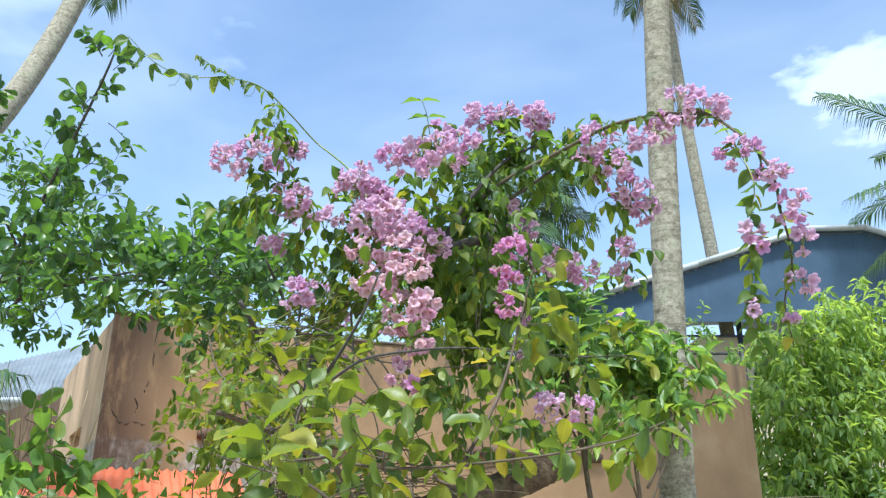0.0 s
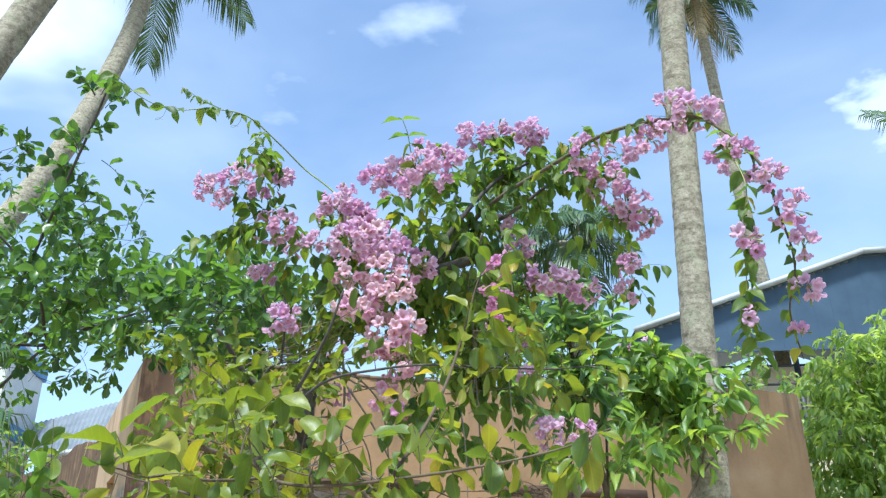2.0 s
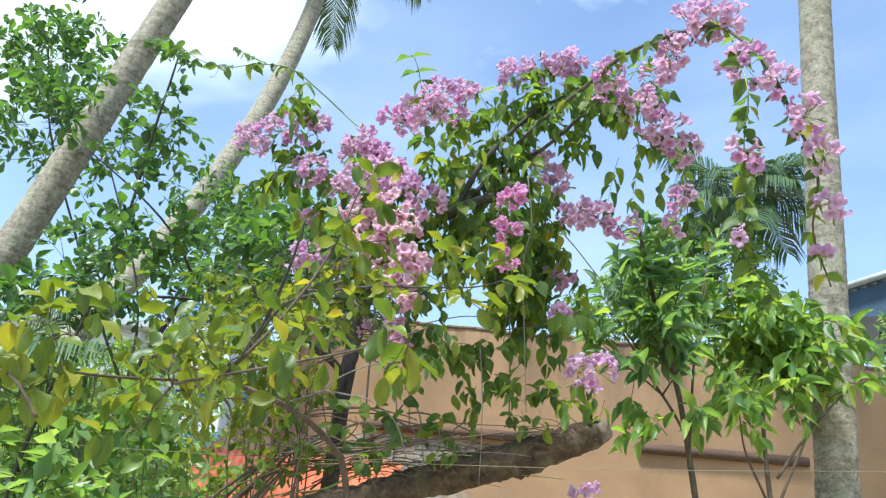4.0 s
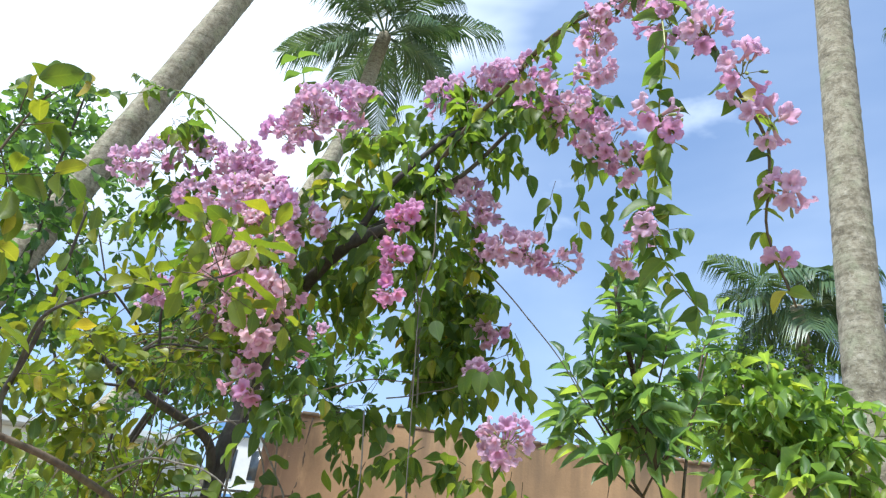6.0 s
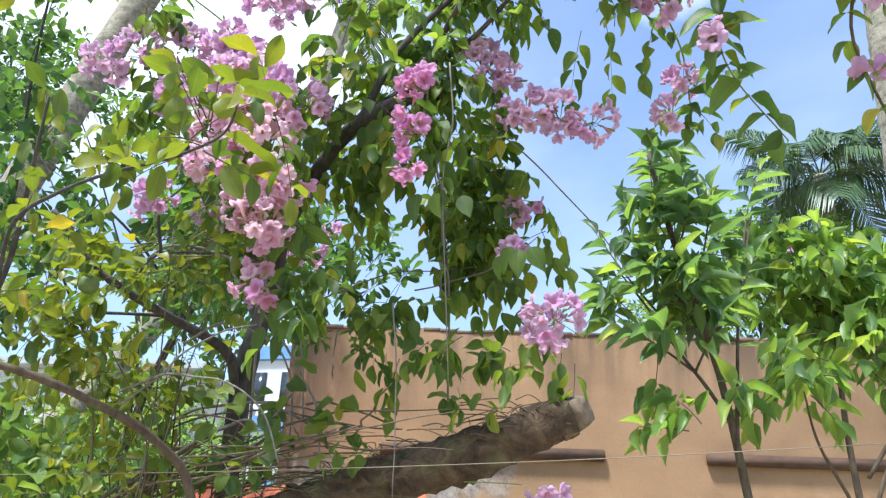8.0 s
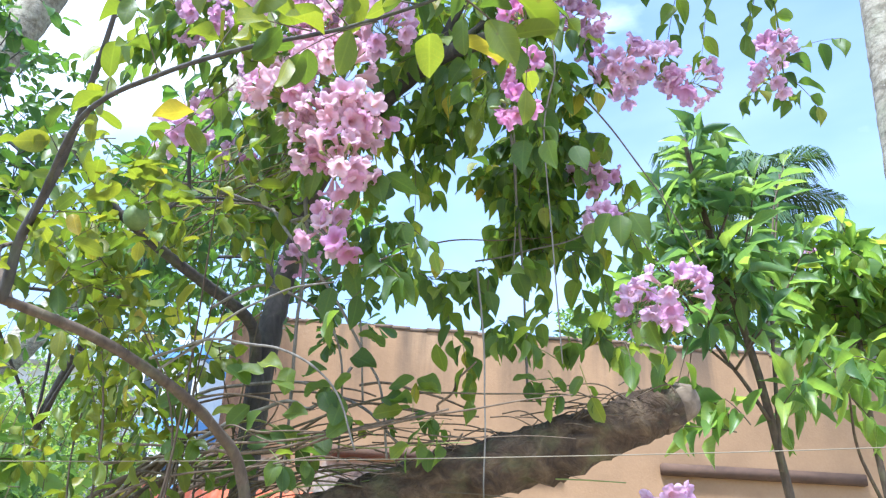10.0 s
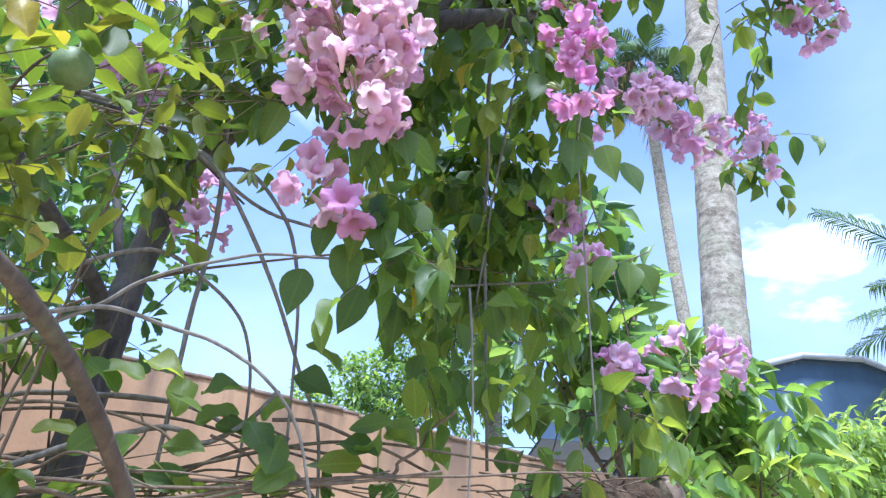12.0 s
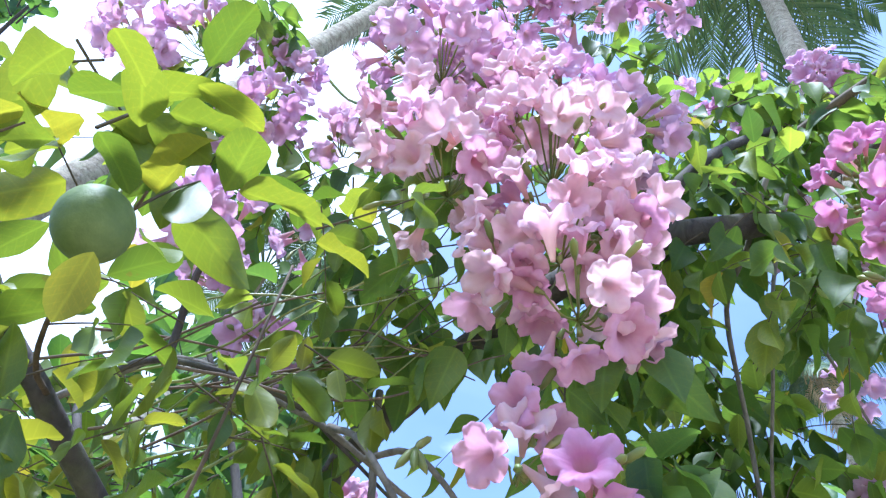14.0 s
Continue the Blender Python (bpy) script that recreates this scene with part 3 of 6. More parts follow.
def flower_cluster(parent, centre, radius, count, tone, size=1.0, face=(0.05, -0.75, 0.0), droop=0.35):
    """A head of trumpets on short stalks that spring from one knot."""
    centre = np.asarray(centre, float)
    g = Geo()
    spots = []
    while len(spots) < count:
        q = unit(RNG.normal(size=3) + np.array(face))
        if all(np.linalg.norm(q - o) > 0.62 * math.sqrt(4.0 / count) for o, _ in spots) or RNG.random() < 0.08:
            spots.append((q, RNG.uniform(0.80, 1.08)))
    knot = centre + np.array([0, 0.35 * radius, 0.15 * radius])
    for q, r in spots:
        mouth = centre + q * radius * r * np.array([1, 1, 0.85])
        base = mouth - unit(q) * 0.05 * size
        g.tube(smooth_line([knot, (knot + base) / 2 + np.array([0, 0, -0.012]), base], 3), 0.0013, 4, ends=False)
        g.tube([base, base + unit(q) * 0.011], [0.0022, 0.0042], 6)
    for _ in range(max(2, count // 5)):
        q = unit(RNG.normal(size=3) + np.array(face))
        end = centre + q * radius * 0.8
        g.tube(smooth_line([knot, (knot + end) / 2, end], 2), [0.0012] * 5, 4, ends=False)
        g.tube([end, end + q * 0.01, end + q * 0.024, end + q * 0.030], [0.002, 0.0042, 0.0045, 0.001], 6)
    head = part("flower_head", g, CALYX, parent)
    inv = parent_world(head).inverted()
    for q, r in spots:
        ob = new("flower", BLOOMS[tone][int(RNG.integers(4))])
        ob.parent, ob.matrix_parent_inverse = head, inv
        d = unit(q + np.array([0, 0, -droop * 0.4]) + RNG.normal(size=3) * 0.22)
        m = Vector(d.tolist()).to_track_quat("Z", "Y").to_matrix().to_4x4() @ Matrix.Rotation(RNG.uniform(0, 6.28), 4, "Z") @ Matrix.Scale(size * RNG.uniform(0.85, 1.12), 4)
        m.translation = (centre + q * radius * r * np.array([1, 1, 0.85])).tolist()
        ob.matrix_basis = m
    return head

# ---- the ground and the walled house ruin ----
def build_ground():
    g = Geo()
    n = 60
    r = np.concatenate([[0], np.geomspace(0.6, 900, n)])
    a = np.arange(48) * 2 * np.pi / 48
    verts = [(0, 4, 0)]
    for k in r[1:]:
        for b in a:
            x, y = k * math.cos(b), 4 + k * math.sin(b)
            verts.append((x, y, 0.05 * noise.noise(Vector((x * 0.8, y * 0.8, 0))) * min(1, 40 / k)))
    faces = [(0, 1 + j, 1 + (j + 1) % 48) for j in range(48)]
    faces += [(1 + i * 48 + j, 1 + (i + 1) * 48 + j, 1 + (i + 1) * 48 + (j + 1) % 48, 1 + i * 48 + (j + 1) % 48) for i in range(n - 1) for j in range(48)]
    g.add(verts, faces)
    tagged(part("ground", g, SOIL), "unseen bare garden soil, kept pale to bounce light upwards", "ground", kind="structure")


WALL_A, WALL_DIR = np.array([-3.22, 7.64, 0.0]), unit(np.array([7.48, 3.55, 0.0]))
WALL_BACK = np.array([-WALL_DIR[1], WALL_DIR[0], 0.0])
WALL_YAW = math.degrees(math.atan2(WALL_DIR[1], WALL_DIR[0]))


def wall_slab(g, origin, way, back, length, thick, height, step=0.3, ragged=0.0, seed=0):
    """A wall with a slightly uneven top edge."""
    n = max(2, round(length / step))
    top = []
    for i in range(n + 1):
        top.append(height + ragged * noise.noise(Vector((i * step * 1.7, seed, 0.3))))
    verts = []
    for i in range(n + 1):
        p = origin + way * (length * i / n)
        for q, z in ((p, 0), (p, top[i]), (p + back * thick, top[i]), (p + back * thick, 0)):
            verts.append((q[0], q[1], z))
    faces = []
    for i in range(n):
        a, b = 4 * i, 4 * i + 4
        faces += [(a, b, b + 1, a + 1), (a + 1, b + 1, b + 2, a + 2), (a + 2, b + 2, b + 3, a + 3)]
    faces += [(0, 1, 2, 3), (4 * n + 3, 4 * n + 2, 4 * n + 1, 4 * n)]
    g.add(verts, faces)


def build_wall():
    g = Geo()
    wall_slab(g, WALL_A, WALL_DIR, WALL_BACK, 7.1, 0.2, 3.70, ragged=0.03)
    front = tagged(part("wall_front", g, PLASTER, smooth=False), "stained terracotta plaster wall of a roofless outhouse", "wall", kind="structure")
    g = Geo()
    wall_slab(g, WALL_A + WALL_DIR * 7.1, WALL_DIR, WALL_BACK, 1.18, 0.24, 3.98, ragged=0.03, seed=4)
    tagged(part("wall_end", g, PLASTER, smooth=False), "raised terracotta plaster end of the wall", "wall", kind="structure")
    # side wall that runs back, pale and streaked, with a slot in it
    side, inner = np.array([-0.515, 0.857, 0.0]), np.array([0.857, 0.515, 0.0])
    g = Geo()
    o = WALL_A + WALL_BACK * 0.2
    m = pose(0, 0, 0, 0, 0, WALL_YAW)
    wall_slab(g, o, side, inner, 1.1, 0.2, 3.69)
    for z0, z1 in ((0, 2.55), (2.75, 3.69)):
        c = o + side * 1.55 + inner * 0.1 + np.array([0, 0, (z0 + z1) / 2])
        g.box(Matrix.Translation(c.tolist()) @ pose(0, 0, 0, 0, 0, 31), 0.2, 0.9, z1 - z0)
    wall_slab(g, o + side * 2.0, side, inner, 1.6, 0.2, 3.69, seed=2)
    tagged(part("wall_side", g, PLASTER_PALE, smooth=False), "pale streaked plaster side wall with a small slot", "wall", kind="structure")
    g = Geo()
    wall_slab(g, o + side * 3.6, np.array([-0.66, 0.751, 0.0]), np.array([0.751, 0.66, 0.0]), 8.0, 0.2, 3.62, step=0.12, ragged=0.14, seed=9)
    tagged(part("wall_side_far", g, PLASTER, smooth=False), "crumbling terracotta plaster side wall", "wall", kind="structure")
    # thin coping of mossy mortar
    g = Geo()
    for i in range(46):
        c = WALL_A + WALL_DIR * (0.08 + i * 0.155) + WALL_BACK * 0.1
        g.box(Matrix.Translation((c[0], c[1], 3.70 + 0.010 * RNG.normal())) @ m, 0.16, 0.21 + 0.01 * RNG.normal(), 0.03 + 0.012 * RNG.random())
    part("coping", g, COPING, front, "mossy mortar coping")
    # cracks that run through the plaster
    for line in (((0.42, 3.66), (0.40, 3.38), (0.41, 3.16), (0.36, 2.93)), ((0.09, 2.76), (0.20, 2.62), (0.30, 2.65), (0.43, 2.62), (0.64, 2.65), (0.80, 2.61)), ((0.28, 2.86), (0.32, 2.80), (0.30, 2.74))):
        g = Geo()
        c = smooth_line([WALL_A + WALL_DIR * u + np.array([0, 0, z]) for u, z in line], 6)
        c = c + RNG.normal(size=c.shape) * np.array([0.006, 0.0, 0.008])
        g.tube(c + WALL_BACK * 0.003, np.linspace(0.009, 0.005, len(c)) * RNG.uniform(0.5, 1.3, len(c)), 5)
        part("crack", g, CRACK, front, "dark jagged crack in the plaster")
    # stained timber battens fixed along the face
    for a, b in ((0.9, 2.9), (3.8, 5.7)):
        g = Geo()
        c = WALL_A + WALL_DIR * (a + b) / 2 - WALL_BACK * 0.03
        g.box(Matrix.Translation((c[0], c[1], 2.57)) @ m, b - a, 0.06, 0.10, 0.008)
        part("batten", g, LEDGE, front, "dark stained timber batten")


def build_red_sheet():
    """Corrugated sheets laid as a steep lean-to roof before the wall."""
    roof = thing("lean_to_roof", "red painted corrugated sheet lean-to against the wall", "roof", tuple(WALL_A - WALL_BACK * 1.0))
    for k in range(2):
        g = Geo()
        verts, nx, ny = [], 40, 4
        for i in range(nx + 1):
            u = -0.65 + k * 0.98 + 1.0 * i / nx
            wave = 0.018 * math.cos(2 * math.pi * u / 0.082)
            for j in range(ny + 1):
                w = 0.05 + 1.35 * j / ny
                p = WALL_A + WALL_DIR * u - WALL_BACK * w
                verts.append((p[0], p[1], 2.24 - 0.62 * w + wave + 0.003 * k))
        g.add(verts, [(i * (ny + 1) + j, (i + 1) * (ny + 1) + j, (i + 1) * (ny + 1) + j + 1, i * (ny + 1) + j + 1) for i in range(nx) for j in range(ny)])
        part("roof_sheet", g, RED_SHEET, roof)
    for u in (-0.5, 1.2):
        g = Geo()
        p = WALL_A + WALL_DIR * u - WALL_BACK * 1.35
        g.tube([(p[0], p[1], 0), (p[0], p[1], 1.40)], 0.04, 8)
        part("post", g, LEDGE, roof)


build_ground()
build_wall()
build_red_sheet()


# ---- palms ----
def frond(g, base, way, length, sag, leaflets, size, tilt=0.0, twist=0.0, dry=False):
    way = unit(way)
    s = np.linspace(0, 1, 14)[:, None]
    line = base + length * (s * way + s**2.1 * np.array([0, 0, -sag]))
    g.tube(line, np.linspace(0.030, 0.004, 14) * length / 3.2, 5, ends=False)
    for k in range(leaflets):
        f = 0.16 + 0.84 * (k + 0.5) / leaflets
        i = min(int(f * 13), 12)
        p = line[i] + (line[i + 1] - line[i]) * (f * 13 - i)
        axis = unit(line[i + 1] - line[i])
        side = unit(np.cross(axis, [0, 0, 1.0]) + 1e-4)
        up = np.cross(side, axis)
        z = size * (math.sin(math.pi * (0.12 + 0.82 * f)) ** 0.6) * RNG.uniform(0.85, 1.1)
        for sgn in (-1, 1):
            d = unit(side * sgn + axis * (0.55 + 0.5 * f) + up * (0.18 + tilt) + RNG.normal(size=3) * 0.07)
            down = np.array([0, 0, -1.0])
            mid, end = p + d * z * 0.55 + down * z * 0.10, p + d * z * 0.86 + down * z * (0.50 + 0.35 * RNG.random())
            w = unit(np.cross(d, up)) * 0.013 * size / 0.6
            g.add([p - w * 0.5, p + w * 0.5, mid - w, mid + w, end], [(0, 1, 3, 2), (2, 3, 4)], [(0.4, 0), (0.6, 0), (0.3, 0.5), (0.7, 0.5), (0.5, 1)])


def palm(label, line, radius, fronds, length, size=0.75, leaflets=56, dry=0, droop=0.55, foot=1.5, spathe=False):
    """A coconut palm: ringed trunk along a line, crown of fronds at its end."""
    root = thing("palm_tree", label, "palm tree", tuple(line[0]), "palms")
    g = Geo()
    pts = smooth_line(line, 40)
    seg = np.linalg.norm(np.diff(pts, axis=0), axis=1).sum()
    pts = smooth_line(line, max(12, int(seg / 0.05 / (len(line) - 1))))
    s = np.linspace(0, 1, len(pts))
    h = s * seg
    rad = radius * (1.10 - 0.28 * s + (foot - 1) * np.exp(-h / 0.5))
    rad *= 1 + 0.007 * np.where((h / 0.115) % 1 < 0.28, 1.0, -0.3) + 0.008 * RNG.normal(size=len(h))
    g.tube(pts, rad, 18, rough=0.012)
    part("trunk", g, PALM_BARK, root)
    top = pts[-1]
    turn = RNG.uniform(0, 6)
    for k in range(fronds):
        g = Geo()
        rise = 1.35 - 1.85 * (k / fronds) + RNG.normal() * 0.16
        a = turn + 2.4 * k
        d = np.array([math.cos(a), math.sin(a), rise])
        frond(g, top + unit(d) * radius * 0.5, d, length * RNG.uniform(0.8, 1.12) * (1.08 - 0.42 * k / fronds), droop * (0.45 + 0.75 * RNG.random()), leaflets, size)
        part("frond", g, PALM_LEAF, root)
    for k in range(dry):
        g = Geo()
        a = RNG.uniform(0, 6)
        frond(g, top - np.array([0, 0, 0.2]), (math.cos(a) * 0.4, math.sin(a) * 0.4, -0.6), length * 0.8, 0.5, leaflets // 2, size * 0.8)
        part("dry_frond", g, DRY_FROND, root, "dead brown hanging frond")
    if spathe:
        g = Geo()
        for k in range(26):
            a = top + np.array([-0.3, -0.25, -0.05])
            e = a + np.array([RNG.normal() * 0.16 - 0.15, RNG.normal() * 0.16 - 0.1, -RNG.uniform(0.25, 0.75)])
            g.tube(smooth_line([a, (a + e) / 2 + np.array([-0.06, -0.05, 0.12]), e], 4), [0.016] * 9, 5)
        part("flower_spathe", g, DRY_FROND, root, "pale yellow hanging flower spray")
    return root


palm("tall grey ringed palm trunk standing before the wall", [(1.71, 6.46, 0), (1.82, 6.48, 2), (1.93, 6.49, 4), (2.15, 6.50, 8), (2.46, 6.53, 14.2)], 0.134, 22, 3.2, 0.8, 60, droop=0.75)
palm("slender palm with hanging dead fronds behind the wall", [(7.05, 18.35, 0), (6.81, 18.33, 4), (6.55, 18.29, 8), (6.25, 18.22, 12), (5.97, 18.1, 17.0)], 0.165, 20, 1.9, 0.7, 50, dry=4, droop=0.65, spathe=True)
palm("leaning grey palm trunk with pale scars", [(-5.42, 4.54, 0), (-4.93, 4.93, 2), (-4.46, 5.305, 4), (-3.54, 5.99, 8), (-2.68, 6.59, 12), (-1.9, 7.04, 15.5)], 0.148, 14, 3.0, 0.8, 50, droop=0.6)
palm("curved leaning palm with a full drooping crown", [(-9.34, 7.1, 0), (-8.19, 9.68, 4), (-7.47, 11.68, 8), (-7.18, 13.1, 12), (-7.2, 13.95, 16.0)], 0.21, 20, 3.25, 0.95, 60, droop=0.6)
palm("low palm with a green crown behind the young tree", [(1.9, 14.9, 0), (1.75, 14.8, 4), (1.6, 14.65, 7.9)], 0.13, 18, 1.75, 0.7, 46, droop=0.6)
palm("palm with arching fronds beyond the green tree", [(12.0, 15.3, 0), (11.7, 15.2, 4), (11.4, 15.0, 8.8)], 0.17, 18, 4.2, 0.8, 60, droop=0.5)
palm("distant palm among the houses", [(-13.5, 30.0, 0), (-13.2, 30.0, 4), (-13.0, 30.0, 7.2)], 0.2, 16, 3.0, 0.9, 40, droop=0.6)

palm("low young palm with stiff pale green fronds", [(-3.3, 4.0, 0), (-3.2, 4.0, 1.2), (-3.1, 4.0, 2.15)], 0.05, 10, 1.15, 0.40, 34, droop=0.4)


# ---- the flowering climber ----
FLOWERS_LEFT = [(-1.02, 3.42, 3.20, 9), (-0.90, 3.46, 3.26, 11), (-0.77, 3.58, 3.31, 10), (-0.40, 3.44, 3.10, 12), (-0.34, 3.37, 2.88, 14),
                (-0.28, 3.46, 2.99, 9), (-0.72, 3.85, 3.10, 6), (-0.86, 3.85, 2.93, 7), (-0.64, 3.75, 2.64, 6), (-0.60, 4.25, 2.66, 6),
                (-0.64, 3.47, 2.56, 8), (-0.02, 3.32, 3.17, 14), (-0.03, 3.44, 3.33, 8), (0.10, 3.42, 3.28, 8), (-0.16, 3.45, 2.86, 10),
                (-0.07, 3.46, 2.79, 11), (-0.55, 3.55, 2.95, 5), (-0.74, 3.54, 3.05, 10), (-0.23, 3.45, 3.22, 9), (-0.12, 3.42, 3.24, 8)]
FLOWERS_HERO = [(-0.16, 3.41, 2.62, 13), (-0.30, 3.40, 2.58, 12), (-0.15, 3.43, 2.47, 14), (-0.34, 3.39, 2.72, 8), (-0.20, 3.42, 2.74, 12),
                (-0.07, 3.44, 2.50, 8), (-0.13, 3.42, 2.345, 9), (-0.215, 3.43, 2.41, 4), (-0.26, 3.46, 2.92, 13), (-0.196, 3.49, 2.18, 3), (-0.192, 3.50, 2.262, 2)]
FLOWERS_TOP = [(0.18, 3.92, 3.72, 9), (0.33, 3.88, 3.70, 9), (0.50, 3.84, 3.66, 12), (0.71, 3.58, 3.40, 11), (0.86, 3.72, 3.30, 13),
               (0.97, 3.78, 3.20, 12), (0.95, 3.70, 3.46, 8), (1.04, 3.85, 3.14, 8), (1.12, 3.32, 3.43, 13), (1.22, 3.26, 3.40, 11), (1.02, 3.36, 3.34, 8),
               (1.30, 3.16, 3.12, 8), (1.40, 3.10, 2.97, 6), (1.48, 3.12, 2.84, 6), (1.54, 3.20, 2.72, 5),
               (1.56, 3.30, 2.57, 4), (1.53, 3.38, 2.40, 2), (1.27, 3.08, 2.70, 3), (1.30, 3.11, 2.64, 2), (1.24, 3.11, 2.38, 2), (1.01, 4.25, 3.08, 6)]
FLOWERS_RIGHT = [(0.34, 3.98, 3.16, 13), (0.42, 3.95, 3.06, 9), (0.53, 3.91, 2.87, 9), (0.63, 3.95, 2.86, 8), (0.73, 4.00, 2.85, 8),
                 (0.38, 4.22, 2.68, 8), (0.51, 4.30, 3.06, 5), (0.51, 4.12, 2.16, 8), (0.44, 4.05, 2.42, 4), (0.98, 4.12, 2.88, 5), (0.56, 4.0, 1.62, 4), (0.62, 3.88, 2.11, 10)]
FLOWERS_FAR = [(-0.70, 4.61, 2.91, 5), (-0.48, 3.89, 2.32, 3), (-0.40, 3.45, 3.06, 12), (1.26, 6.30, 3.22, 4), (1.45, 6.3, 3.26, 2)]
FLOWERS_DEEP = [(0.32, 3.56, 2.80, 6), (0.30, 3.54, 2.71, 4), (0.31, 3.56, 2.64, 4), (0.30, 3.55, 2.525, 4), (-0.125, 3.468, 2.154, 2)]


def build_climber():
    vine = thing("flowering_vine", "climbing vine with pink trumpet flowers over a bare tree", "flowering vine", (-0.45, 4.3, 0))
    for rows, tone, size in ((FLOWERS_LEFT, "pink", 1.0), (FLOWERS_HERO, "pale", 1.0), (FLOWERS_TOP, "pink", 1.0), (FLOWERS_RIGHT, "pink", 1.0), (FLOWERS_FAR, "pink", 1.0), (FLOWERS_DEEP, "magenta", 1.0)):
        for x, y, z, n in rows:
            flower_cluster(vine, (x, y, z), 0.031 * math.sqrt(n), n + n // 3, tone, size * 0.9)
    twigs, lv = Geo(), Leaves()
    kw = dict(hang=0.9, droop=0.7, style="pairs")
    # crown of the climber
    for c, r, k in (((0.26, 3.88, 3.42), (0.36, 0.18, 0.12), 32), ((0.08, 3.80, 3.12), (0.24, 0.14, 0.18), 18), ((0.85, 3.92, 3.18), (0.18, 0.12, 0.10), 7),
                    ((1.02, 4.26, 3.06), (0.03, 0.03, 0.10), 3), ((-0.50, 3.70, 2.98), (0.28, 0.16, 0.22), 28), ((-0.84, 3.54, 3.10), (0.17, 0.08, 0.05), 14), ((-0.80, 3.38, 3.36), (0.05, 0.03, 0.08), 5),
                    ((-0.58, 3.82, 2.72), (0.16, 0.14, 0.14), 7), ((0.46, 4.06, 2.95), (0.12, 0.10, 0.06), 2), ((0.45, 4.26, 2.64), (0.06, 0.08, 0.18), 5), ((-0.12, 3.66, 3.10), (0.18, 0.08, 0.12), 13), ((0.10, 3.62, 3.26), (0.16, 0.08, 0.07), 7), ((0.34, 3.78, 2.98), (0.10, 0.08, 0.16), 6), ((-0.20, 3.82, 2.64), (0.14, 0.06, 0.12), 8), ((-0.10, 3.93, 2.95), (0.20, 0.08, 0.14), 15)):
        clump(twigs, lv, c, r, k, 0.18, 6, 0.088, 0.26, out=0.5, **kw)
    for c, r, k in (((0.45, 3.86, 3.58), (0.42, 0.14, 0.08), 30), ((0.76, 3.76, 3.40), (0.18, 0.10, 0.08), 8), ((-0.34, 3.68, 2.84), (0.16, 0.10, 0.14), 8),
                    ((-0.05, 3.86, 2.84), (0.14, 0.10, 0.10), 9), ((0.14, 3.90, 3.10), (0.16, 0.12, 0.14), 14)):
        clump(twigs, lv, c, r, k, 0.16, 6, 0.085, 0.28, out=0.4, **kw)
    # dense dark curtain
    for c, r, k in (((0.17, 4.30, 2.98), (0.12, 0.12, 0.24), 34), ((0.17, 4.28, 2.62), (0.12, 0.12, 0.22), 34), ((0.20, 4.16, 2.84), (0.10, 0.08, 0.22), 13), ((0.24, 4.14, 2.48), (0.12, 0.08, 0.10), 9)):
        clump(twigs, lv, c, r, k, 0.15, 6, 0.085, 0.29, out=0.3, hang=1.1, droop=0.9)
    for c, r, k in (((0.08, 3.98, 2.16), (0.18, 0.12, 0.10), 8), ((0.30, 3.95, 2.08), (0.16, 0.10, 0.08), 4), ((-0.08, 3.86, 2.24), (0.08, 0.06, 0.08), 5)):
        clump(twigs, lv, c, r, k, 0.14, 5, 0.088, 0.29, out=0.4, hang=0.9, droop=0.7)
    # leaves about the low flower heads
    for c, r, k in (((-0.06, 3.52, 2.10), (0.08, 0.04, 0.05), 5), ((-0.02, 3.56, 2.22), (0.05, 0.04, 0.06), 3), ((0.55, 3.97, 2.00), (0.14, 0.08, 0.07), 6), ((0.32, 3.66, 2.68), (0.05, 0.04, 0.14), 3), ((-0.18, 3.58, 2.45), (0.12, 0.04, 0.14), 6),
                    ((0.10, 3.62, 2.86), (0.12, 0.06, 0.08), 9), ((0.22, 3.68, 2.75), (0.06, 0.05, 0.10), 6)):
        clump(twigs, lv, c, r, k, 0.12, 4, 0.09, 0.26, out=0.3, hang=1.0, droop=0.9)
    # the long arching shoot and the strands that hang from it
    arch = smooth_line([(-0.02, 3.74, 2.88), (0.10, 3.84, 3.06), (0.23, 3.83, 3.21), (0.37, 3.73, 3.28), (0.51, 3.63, 3.32), (0.65, 3.55, 3.37), (0.80, 3.44, 3.41), (0.95, 3.35, 3.41), (1.08, 3.30, 3.40), (1.20, 3.25, 3.37), (1.30, 3.15, 3.20), (1.38, 3.08, 3.00), (1.45, 3.20, 2.86), (1.51, 3.29, 2.75), (1.51, 3.31, 2.62), (1.49, 3.38, 2.50), (1.54, 3.47, 2.32)], 5)
    strand = smooth_line([(1.25, 3.22, 3.34), (1.30, 3.06, 2.95), (1.28, 3.09, 2.77), (1.27, 3.11, 2.60), (1.25, 3.11, 2.43), (1.26, 3.15, 2.33), (1.34, 3.24, 2.20)], 8)
    fall = smooth_line([(0.95, 3.75, 3.3), (1.02, 4.15, 3.20), (1.03, 4.25, 3.02), (1.03, 4.24, 2.86)], 8)
    whip = smooth_line([(-0.40, 3.56, 3.16), (-0.52, 3.64, 3.32), (-0.66, 3.70, 3.46), (-0.79, 3.61, 3.57), (-0.93, 3.52, 3.67), (-1.10, 3.46, 3.69), (-1.28, 3.41, 3.67), (-1.42, 3.33, 3.70), (-1.53, 3.23, 3.78)], 6)
    fork = smooth_line([(-1.05, 3.47, 3.69), (-1.15, 3.44, 3.74), (-1.24, 3.42, 3.80)], 6)
